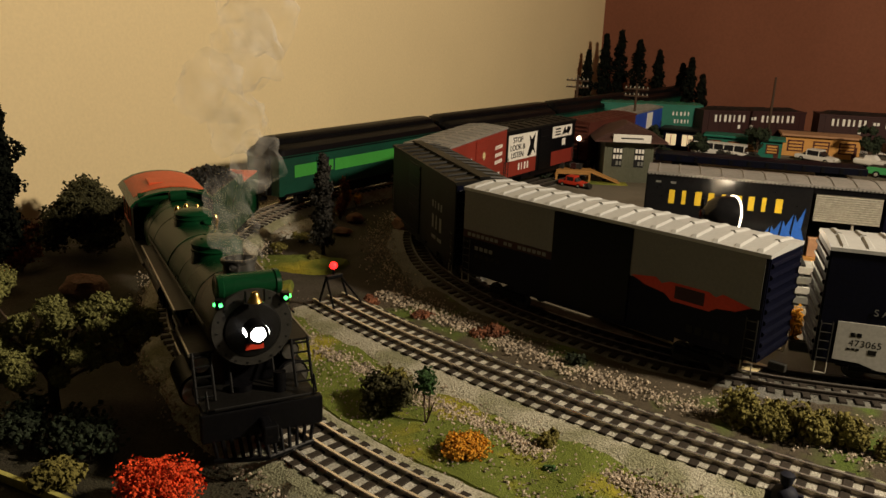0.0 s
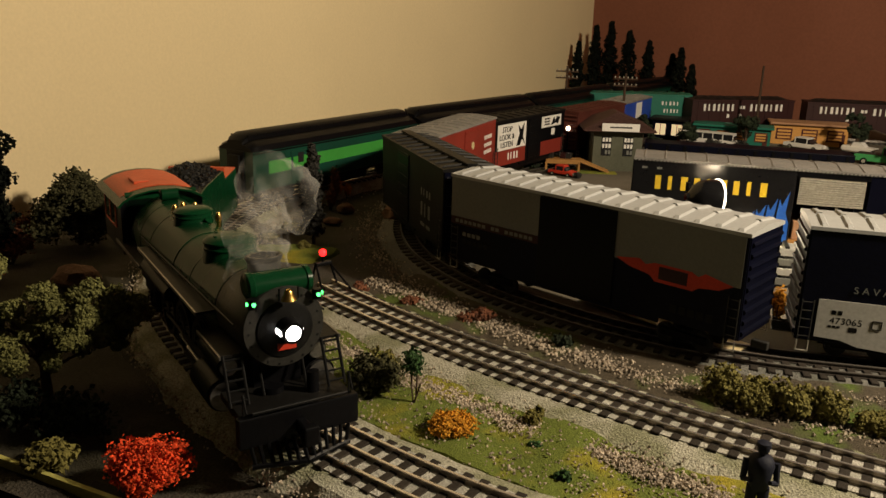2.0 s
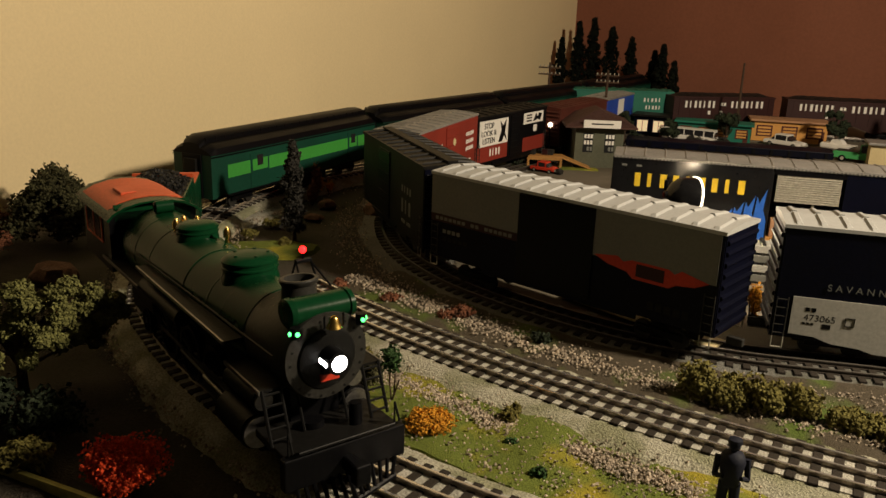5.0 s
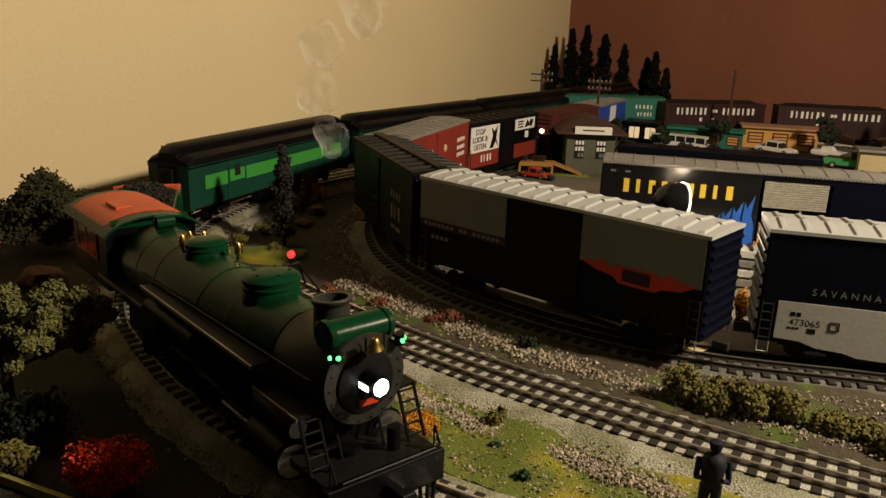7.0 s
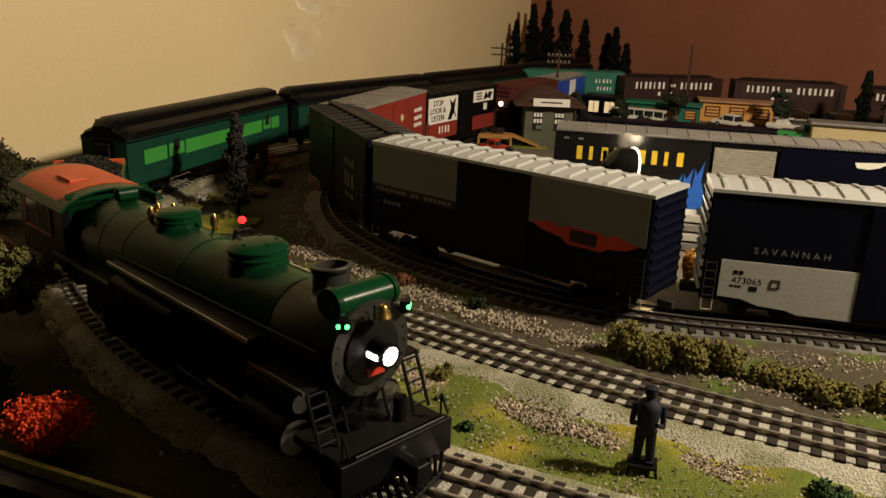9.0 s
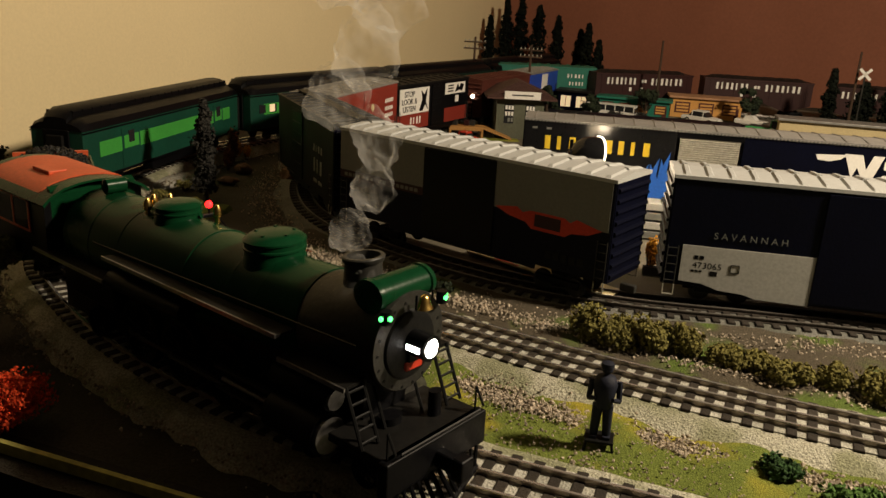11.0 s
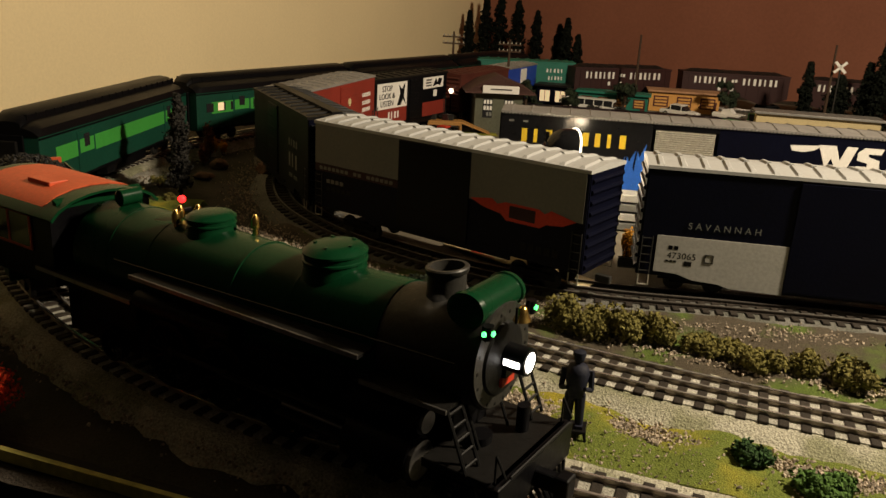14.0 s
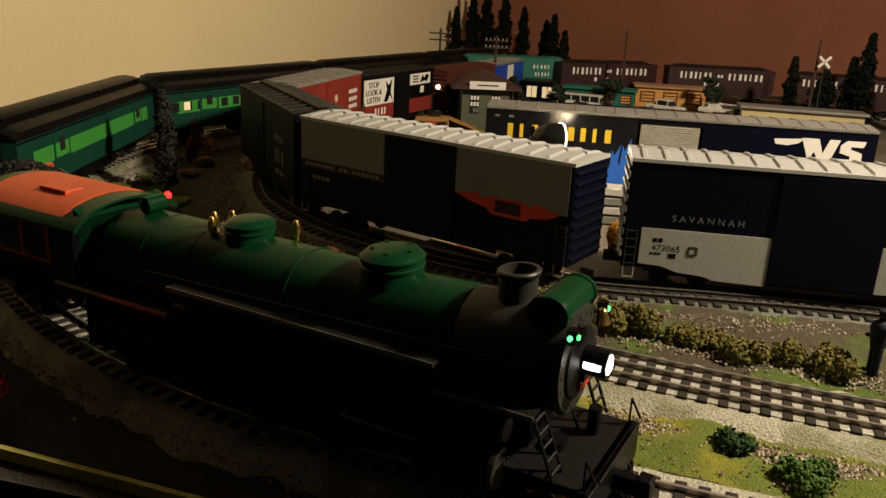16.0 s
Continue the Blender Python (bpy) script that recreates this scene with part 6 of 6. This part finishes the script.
# ---- station and yard ----
def station():
    t = thing("station_building", "grey-green station with brown hipped roof and white windows", "station", pose(-0.572, 0.745, 0, 0, 0, 40))
    part("wall", box(B(), -0.045, 0.045, -0.040, 0.075, 0.0, 0.080), "stationgreen", t, "grey-green plank walls")
    for k in range(18):
        x = -0.0425 + 0.005 * k
        part("plank", box(B(), x - 0.0020, x + 0.0020, -0.0408, -0.040, 0.004, 0.079), "stationgreen", t)
    bm = B()
    a = [bm.verts.new(v) for v in ((-0.066, -0.060, 0.077), (0.066, -0.060, 0.077), (0.066, 0.092, 0.077), (-0.066, 0.092, 0.077))]
    b = [bm.verts.new(v) for v in ((-0.066, -0.060, 0.080), (0.066, -0.060, 0.080), (0.066, 0.092, 0.080), (-0.066, 0.092, 0.080))]
    r = [bm.verts.new(v) for v in ((0.0, -0.012, 0.108), (0.0, 0.046, 0.108))]
    bm.faces.new(list(reversed(a)))
    for i in range(4):
        bm.faces.new((a[i], a[(i + 1) % 4], b[(i + 1) % 4], b[i]))
    for f in ((b[0], b[1], r[0]), (b[1], b[2], r[1], r[0]), (b[2], b[3], r[1]), (b[3], b[0], r[0], r[1])):
        bm.faces.new(f)
    bmesh.ops.recalc_face_normals(bm, faces=bm.faces)
    rf = part("roof", bm, "roofbrown", t, "brown hipped roof with wide eaves")
    for k in range(14):
        f = (k + 0.5) / 14
        part("shingle_course", box(B(), -0.066 * (1 - f), 0.066 * (1 - f), -0.060 + 0.048 * f - 0.001, -0.060 + 0.048 * f + 0.001, 0.0805 + 0.028 * f, 0.0818 + 0.028 * f), "roofbrown", rf)
    sg = part("sign_board", box(B(), -0.034, 0.034, -0.0620, -0.0605, 0.078, 0.0925, 0.0004), "white", t, "white station name board")
    part("sign_bar", box(B(), -0.020, 0.020, -0.0626, -0.0620, 0.0845, 0.0868), "graphite", sg)
    for x0 in (-0.030, 0.010):
        w = part("window", box(B(), x0, x0 + 0.018, -0.0416, -0.0405, 0.030, 0.066), "glass", t, "dark window with white panes")
        for i in range(3):
            for j in range(3):
                if j == 0 and i == 0:
                    continue
                x = x0 + 0.0010 + 0.0058 * i
                z = 0.032 + 0.0115 * j
                part("pane", box(B(), x + 0.0006, x + 0.0046, -0.0420, -0.0416, z + 0.001, z + 0.0085), "white" if j else "grey", w)
    for k in range(3):
        y = -0.025 + 0.032 * k
        w = part("window", box(B(), 0.0450, 0.0460, y, y + 0.016, 0.026, 0.064), "glass", t, "dark side window")
        part("window_frame", box(B(), 0.0460, 0.0466, y - 0.001, y + 0.017, 0.044, 0.046), "cream", w)
    # timber ramp before the station
    t = thing("loading_ramp", "pale pine loading platform with ramp and arched side", "ramp", pose(-0.598, 0.655, 0, 0, 0, 40))
    part("deck", box(B(), -0.055, 0.010, -0.016, 0.016, 0.020, 0.0235, 0.0004), "wood", t, "pine deck")
    part("ramp_board", prism(B(), [(0.010, 0.0195), (0.010, 0.0235), (0.062, 0.004), (0.062, 0.0015)], -0.016, 0.016), "wood", t, "sloping pine board")
    for x in (-0.054, -0.024, 0.006):
        for y in (-0.0145, 0.0145):
            part("post", box(B(), x - 0.002, x + 0.002, y - 0.0015, y + 0.0015, -0.001, 0.020), "wood", t)
    for x in (-0.053, -0.023):
        part("brace", box(B(), x, x + 0.028, -0.0160, -0.0140, 0.0165, 0.020), "wood", t)
    for x, c in ((-0.045, "graphite"), (-0.022, "maroon"), (-0.012, "graphite")):
        cr = thing("crate", "small dark crate on the loading platform", "crate", pose(*(Matrix.Translation((-0.598, 0.655, 0)) @ pose(0, 0, 0, 0, 0, 40) @ Vector((x, 0.004, 0.0235))), 0, 0, 20))
        part("box", box(B(), -0.005, 0.005, -0.005, 0.005, 0, 0.009, 0.0004), c, cr)
        part("lid", box(B(), -0.0054, 0.0054, -0.0054, 0.0054, 0.009, 0.0100, 0.0003), c, cr)
    bm = band(B(), [Vector((-0.655 + 0.0042 * i, 0.59 + 0.0036 * i, 0)) for i in range(30)], [(-0.016, 0.001), (-0.012, 0.003), (0.012, 0.003), (0.016, 0.001)], 0.004)
    tagged(part("lawn", bm, "grass", None), "small green flocked lawn before the station", "grass", kind="stuff")


station()
# glowing globe by the station, added in place of a lit patch of wall
t = thing("station_lamp", "added glowing globe on a thin dark post, standing for a lit patch", "lamp", pose(-0.652, 0.705, 0))
part("post", tube(B(), (0, 0, -0.002), (0, 0, 0.066), 0.0012, seg=8), "black", t)
bm = B()
bmesh.ops.create_uvsphere(bm, u_segments=12, v_segments=8, radius=0.0045, matrix=Matrix.Translation((0, 0, 0.070)))
part("globe", bm, "bulb_lit", t, "glowing globe", True)


def car(m, label, material, L=0.095, W=0.038, H=0.030, bed=False, flat=False, name="car", category="car"):
    t = thing(name, label, category, m, "model road vehicles")
    h, wr = L / 2, min(0.0068, H * 0.21)
    body = [(-h, wr), (-h, H * 0.52), (-h * 0.9, H * 0.58), (h * 0.55, H * 0.58), (h * 0.95, H * 0.48), (h, H * 0.36), (h, wr)]
    bm = prism(B(), body, -W / 2, W / 2)
    bmesh.ops.bevel(bm, geom=list(bm.edges), offset=0.0012, segments=2, affect="EDGES")
    part("body", bm, material, t, "", True)
    if bed:
        cab = [(-h * 0.05, H * 0.57), (0.0, H), (h * 0.35, H), (h * 0.52, H * 0.57)]
        part("bed", box(B(), -h * 0.92, -h * 0.10, -W / 2 + 0.003, W / 2 - 0.003, H * 0.56, H * 0.60), "graphite", t, "open load bed")
    elif flat:
        cab = [(-h * 0.95, H * 0.57), (-h * 0.92, H), (h * 0.86, H), (h * 0.92, H * 0.57)]
    else:
        cab = [(-h * 0.62, H * 0.57), (-h * 0.40, H), (h * 0.22, H), (h * 0.48, H * 0.57)]
    part("glasshouse", prism(B(), cab, -W / 2 + 0.003, W / 2 - 0.003), "glass", t, "dark windows")
    xs = sorted(p[0] for p in cab if p[1] == H)
    part("roof", box(B(), xs[0] - 0.001, xs[1] + 0.001, -W / 2 + 0.0025, W / 2 - 0.0025, H, H + 0.0018, 0.0006), material, t)
    for k in range(2 if not flat else 6):
        x = xs[0] + (xs[1] - xs[0]) * k / (1 if not flat else 5)
        part("pillar", box(B(), x - 0.001, x + 0.001, -W / 2 + 0.0022, W / 2 - 0.0022, H * 0.57, H), material, t)
    for x in (-h * 0.62, h * 0.62):
        for s in (-1, 1):
            w = part("wheel", tube(B(), (x, s * (W / 2 - 0.005), wr), (x, s * (W / 2 + 0.0006), wr), wr, seg=16), "black", t, "black tyre", True)
            part("hub", tube(B(), (x, s * (W / 2 + 0.0006), wr), (x, s * (W / 2 + 0.0011), wr), wr * 0.55, seg=12), "silver", w)
    for s in (-1, 1):
        part("headlight", box(B(), h - 0.0005, h + 0.0006, s * W * 0.34 - 0.003, s * W * 0.34 + 0.003, H * 0.38, H * 0.46), "silver", t)
    part("bumper", box(B(), h - 0.0005, h + 0.0022, -W / 2 + 0.001, W / 2 - 0.001, wr, wr + 0.003, 0.0006), "silver", t)
    return t


YG = 0.0016
car(pose(-0.586, 0.600, YG, 0, 0, 8), "small bright red car in front of the station", "red", 0.050, 0.024, 0.017)
car(pose(-0.575, 1.165, YG, 0, 0, 12), "long white bus parked in the yard", "white", 0.125, 0.036, 0.030, flat=True, name="bus", category="bus")
car(pose(-0.405, 1.290, YG, 0, 0, -8), "white parked sedan car", "white", 0.090, 0.034, 0.026)
car(pose(-0.222, 1.215, YG, 0, 0, 5), "green pickup truck parked in the yard", "carpaint", 0.105, 0.040, 0.036, bed=True, name="pickup_truck", category="pickup truck")
t = thing("motorboat", "white motorboat on a trailer in the yard", "boat", pose(-0.292, 1.290, YG, 0, 0, -10))
bm = prism(B(), [(-0.034, 0.010), (0.022, 0.010), (0.040, 0.022), (-0.034, 0.022)], -0.014, 0.014)
bmesh.ops.bevel(bm, geom=list(bm.edges), offset=0.0025, segments=2, affect="EDGES")
part("hull", bm, "white", t, "white hull", True)
part("cabin", prism(B(), [(-0.014, 0.022), (-0.010, 0.031), (0.006, 0.031), (0.016, 0.022)], -0.009, 0.009), "white", t)
part("trailer", box(B(), -0.030, 0.046, -0.010, 0.010, 0.006, 0.009), "graphite", t)
for s in (-1, 1):
    part("wheel", tube(B(), (-0.006, s * 0.013, 0.005), (-0.006, s * 0.016, 0.005), 0.005, seg=14), "black", t)


def shop(p, rz, L, D, H, wall_m, roof_m, label, windows=3, lit=False):
    t = thing("building", label, "building", pose(p[0], p[1], 0, 0, 0, rz))
    part("wall", box(B(), -L / 2, L / 2, 0, D, 0, H), wall_m, t)
    part("roof", box(B(), -L / 2 - 0.006, L / 2 + 0.006, -0.010, D + 0.004, H, H + 0.005, 0.0008), roof_m, t)
    for k in range(windows):
        x = -L / 2 + L * (k + 0.5) / windows
        w = part("window", box(B(), x - L / windows * 0.32, x + L / windows * 0.32, -0.0008, 0.0, H * 0.30, H * 0.82), "warm_lit" if lit else "brown", t, "lit window" if lit else "brown shuttered window")
        if not lit:
            for i in range(3):
                z = H * (0.36 + 0.15 * i)
                part("pane", box(B(), x - L / windows * 0.26, x + L / windows * 0.26, -0.0014, -0.0008, z, z + H * 0.09), "ochre", w)
        else:
            part("mullion", box(B(), x - 0.0006, x + 0.0006, -0.0014, -0.0008, H * 0.30, H * 0.82), "graphite", w)
    part("door", box(B(), L / 2 - 0.016, L / 2 - 0.006, -0.0008, 0, 0.0, H * 0.66), "brown", t)
    part("kerb", box(B(), -L / 2 - 0.004, L / 2 + 0.004, -0.012, 0.0, 0.0, 0.004), "yard", t)


shop((-0.418, 1.345), 28, 0.165, 0.06, 0.050, "ochre", "carton", "ochre diner with tan flat roof and brown windows")
shop((-0.545, 1.215), 22, 0.165, 0.05, 0.042, "teal", "teal", "teal trailer building with flat roof", 4)
shop((-0.672, 1.150), 20, 0.075, 0.05, 0.050, "navy", "charcoal", "small dark hut with lit windows", 2, True)
shop((-0.085, 1.215), 23, 0.240, 0.05, 0.046, "cream", "roofgrey", "long low cream shed with grey roof", 0)

# low black flat cars beyond the yard car
t = thing("flat_car", "long low black flat car in the yard", "flat car", on((-0.43, 1.02), (0.36, 0.19), 0.0016))
part("deck", box(B(), -0.20, 0.20, -0.030, 0.030, 0.016, 0.030, 0.001), "navy", t)
for k in range(12):
    part("stake_pocket", box(B(), -0.19 + 0.034 * k, -0.184 + 0.034 * k, -0.032, -0.030, 0.017, 0.028), "black", t)
for x in (-0.14, 0.14):
    truck(t, x)
# pale slatted load beside the yard track
t = thing("lumber_stack", "stack of pale boards with dark spacers beside the yard track", "lumber stack", on((-0.066, 0.272), VD, 0.0016))
for k in range(4):
    part("board", box(B(), -0.060, 0.055, -0.014, 0.014, 0.002 + 0.011 * k, 0.0105 + 0.011 * k, 0.0008), "panelgrey" if k % 2 else "grey", t)
for x in (-0.045, 0.0, 0.045):
    part("spacer", box(B(), x - 0.002, x + 0.002, -0.0135, 0.0135, 0.0, 0.0460), "graphite", t)

# added pale strip under the boxcar, coloured as the lit ground beyond it
t = thing("card_strip", "added pale strip standing for lit ground under the boxcar, with red marks", "card", pose(-0.100, 0.050, 0.0040, 0, 0, -5))
part("sheet", box(B(), -0.085, 0.085, 0.0, 0.026, 0.0, 0.0012), "cream", t)
part("mark", box(B(), -0.050, -0.020, 0.0015, 0.005, 0.0012, 0.0015), "red", t)


# ---- moss and pale gravel inside the passenger line ----
def mound(name, x, y, rx, ry, turn, material, label, seed, rise=0.004):
    bm = B()
    ca, sa = math.cos(radians(turn)), math.sin(radians(turn))
    rings = []
    for i in range(1, 13):
        f = i / 12
        ring_ = []
        for k in range(48):
            a = 2 * math.pi * k / 48
            e = 1 + 0.35 * noise.noise(Vector((math.cos(a) * 1.6, math.sin(a) * 1.6, seed)))
            u, v = rx * f * e * math.cos(a), ry * f * e * math.sin(a)
            px, py = x + u * ca - v * sa, y + u * sa + v * ca
            z = rise * (1 - f ** 2) + 0.0022 * noise.noise(Vector((px * 60, py * 60, seed))) + 0.0012 * noise.noise(Vector((px * 190, py * 190, seed)))
            ring_.append(bm.verts.new((px, py, z if i < 12 else -0.006)))
        rings.append(ring_)
    top = bm.verts.new((x, y, rise))
    for k in range(48):
        bm.faces.new((top, rings[0][k], rings[0][(k + 1) % 48]))
        for p, q in zip(rings, rings[1:]):
            bm.faces.new((p[k], q[k], q[(k + 1) % 48], p[(k + 1) % 48]))
    bmesh.ops.recalc_face_normals(bm, faces=bm.faces)
    tagged(part(name, bm, material, None, "", True), label, name.replace("_", " "), kind="stuff")


mound("moss_patch", -0.528, -0.048, 0.062, 0.030, 44, "grass", "green and yellow moss patch beside the red signal", 3)
mound("gravel_bank", -0.655, 0.040, 0.072, 0.020, 110, "tiefill", "pale gravel bank beside the passenger line", 5)
bush(-0.728, 0.192, 0.012, 0.030, "leaf_orange", 260, "rust brown shrub near the dark boxcar", 91)
bush(-0.708, 0.196, 0.009, 0.022, "leaf_orange", 180, "small rust brown shrub near the dark boxcar", 92)
for k, (x, y, r, h) in enumerate(((-0.575, -0.040, 0.012, 0.012), (-0.520, -0.030, 0.010, 0.010), (-0.600, 0.010, 0.014, 0.010))):
    bush(x, y, r, h, "leaf_olive", 260, "low olive tuft on the moss", 93 + k, group="moss tufts")


# ---- smoke ----
SMOKE = bpy.data.materials.new("smoke")
SMOKE.use_nodes = True
nt = SMOKE.node_tree
for nd in list(nt.nodes):
    nt.nodes.remove(nd)
o = nt.nodes.new("ShaderNodeOutputMaterial")
mx = nt.nodes.new("ShaderNodeMixShader")
tr = nt.nodes.new("ShaderNodeBsdfTransparent")
df = nt.nodes.new("ShaderNodeBsdfDiffuse")
df.inputs["Color"].default_value = (0.95, 0.94, 0.92, 1)
tx = nt.nodes.new("ShaderNodeTexNoise")
tx.inputs["Scale"].default_value = 45
tx.inputs["Detail"].default_value = 2
tc = nt.nodes.new("ShaderNodeTexCoord")
mr = nt.nodes.new("ShaderNodeMapRange")
mr.inputs[1].default_value, mr.inputs[2].default_value, mr.inputs[3].default_value, mr.inputs[4].default_value = 0.36, 0.72, 0.0, 0.17
nt.links.new(tc.outputs["Object"], tx.inputs["Vector"])
nt.links.new(tx.outputs["Fac"], mr.inputs[0])
nt.links.new(mr.outputs[0], mx.inputs[0])
nt.links.new(tr.outputs[0], mx.inputs[1])
tl = nt.nodes.new("ShaderNodeBsdfTranslucent")
tl.inputs["Color"].default_value = (0.95, 0.94, 0.92, 1)
ad = nt.nodes.new("ShaderNodeMixShader")
nt.links.new(df.outputs[0], ad.inputs[1])
nt.links.new(tl.outputs[0], ad.inputs[2])
nt.links.new(ad.outputs[0], mx.inputs[2])
nt.links.new(mx.outputs[0], o.inputs["Surface"])
M["smoke"] = SMOKE


def smoke_mesh(seed, size):
    bm = B()
    vs = bmesh.ops.create_icosphere(bm, subdivisions=4, radius=0.0165)["verts"]
    for v in vs:
        d = v.co.normalized()
        v.co += d * (0.006 * noise.noise(d * 1.3 + Vector((seed * 3, 0, 0))) + 0.004 * noise.noise(d * 3.1 + Vector((0, seed * 5, 0))))
    bmesh.ops.scale(bm, vec=(size, size, size * 1.15), verts=bm.verts)
    me = bpy.data.meshes.new("smoke_puff")
    bm.to_mesh(me)
    bm.free()
    me.materials.append(SMOKE)
    for p in me.polygons:
        p.use_smooth = True
    return me


SMOKE_MESHES = [smoke_mesh(k, 1.3 - 0.08 * k) for k in range(11)]
PUFFS = []
for te in (-0.38, 1.85, 4.0, 6.3, 8.25, 10.5, 12.68, 14.7):
    for k in range(11):
        ob = new("smoke_puff", SMOKE_MESHES[k])
        tagged(ob, "thin pale grey smoke rising from the smokestack", "smoke", "smoke puffs")
        PUFFS.append((ob, te + 0.045 * k, k))


# ---- movement ----
# metres on from the foot of the curve at which the smokestack stands
RUN = [(0, -0.0714), (3.5, 0.001), (8, 0.0909), (11.5, 0.1684), (14, 0.2188), (16, 0.2609)]


def headway(t):
    for (a, x), (b, y) in zip(RUN, RUN[1:]):
        if a <= t <= b:
            return x + (y - x) * (t - a) / (b - a)
    return RUN[-1][1] if t > 0 else RUN[0][1]


ZR = ZA + 0.0038


def chord(s, ahead, behind, mid):
    """A vehicle whose pivots stand ahead and behind of s on the line; its origin lies mid ahead of s."""
    p, q = run(s + ahead), run(s + behind)
    d = (p - q).normalized()
    o = q + d * (mid - behind)
    return on(o, d, ZR)


def engine(s):
    """The engine's pose: its rigid driving wheels keep to the line, and the smokebox overhangs the curve."""
    return chord(s - 0.1764, 0.05, -0.05, 0.1764)


def motions():
    times = [0.2 * i for i in range(81)]
    s0 = headway(0)
    rows = {k: [] for k in ("loco", "tender", "c1", "c2", "c3", "c4")}
    spin = [[] for _ in WHEELS]
    crank = [[] for _ in RODS]
    for t in times:
        s = headway(t)
        rows["loco"].append((t, engine(s)))
        rows["tender"].append((t, chord(s - 0.448, 0.055, -0.06, 0.0)))
        for k, o in (("c1", 0.845), ("c2", 1.258), ("c3", 1.671), ("c4", 2.084)):
            rows[k].append((t, chord(s - o, 0.13, -0.13, 0.0)))
        for i, (e, x, r) in enumerate(WHEELS):
            spin[i].append((t, Matrix.Translation((x, 0, r)) @ pose(0, 0, 0, 0, math.degrees((s - s0) / r), 0)))
        a = (s - s0) / 0.0215
        for i, (e, r) in enumerate(RODS):
            crank[i].append((t, Matrix.Translation((0.012 * 0.62 * math.sin(a), 0, r + 0.012 * 0.62 * math.cos(a)))))
    for k, ob in (("loco", LOCO), ("tender", TENDER), ("c1", COACH_1), ("c2", COACH_2), ("c3", COACH_3), ("c4", COACH_4)):
        walk(ob, rows[k])
    for ob, te, k in PUFFS:
        puff_rows = []
        for t in [0.5 * i for i in range(33)] + [te, te + 0.15, te + 0.35, te + 0.7, te + 1.2, te + 2.0]:
            if not 0 <= t <= 16:
                continue
            m = engine(headway(min(t, max(te, 0))))
            up = t - te
            if up <= 0:
                q = m @ Vector((-0.001, 0, 0.080))
            else:
                rise = 0.50 * up if up < 0.7 else 0.35 + 0.7 * (up - 0.7)
                sway = 0.045 * min(up, 1.5)
                q = m @ Vector((-0.001, 0, 0.080 + min(rise, 1.2)))
                q += Vector((sway * math.sin(k * 2.1 + te) + 0.02 * min(up, 1), sway * math.cos(k * 1.7), 0))
            puff_rows.append((t, Matrix.Translation(q) @ pose(0, 0, 0, 0, 0, 40 * max(0, min(up, 1.5)) * (1 if k % 2 else -1))))
        puff_rows.sort(key=lambda r: r[0])
        if puff_rows[0][0] > 0:
            puff_rows.insert(0, (0, puff_rows[0][1]))
        clean = [puff_rows[0]]
        for r in puff_rows[1:]:
            if r[0] - clean[-1][0] > 0.04:
                clean.append(r)
        walk(ob, clean)
    for (e, x, r), rr in zip(WHEELS, spin):
        walk(e, rr)
    for (e, r), rr in zip(RODS, crank):
        walk(e, rr)


motions()
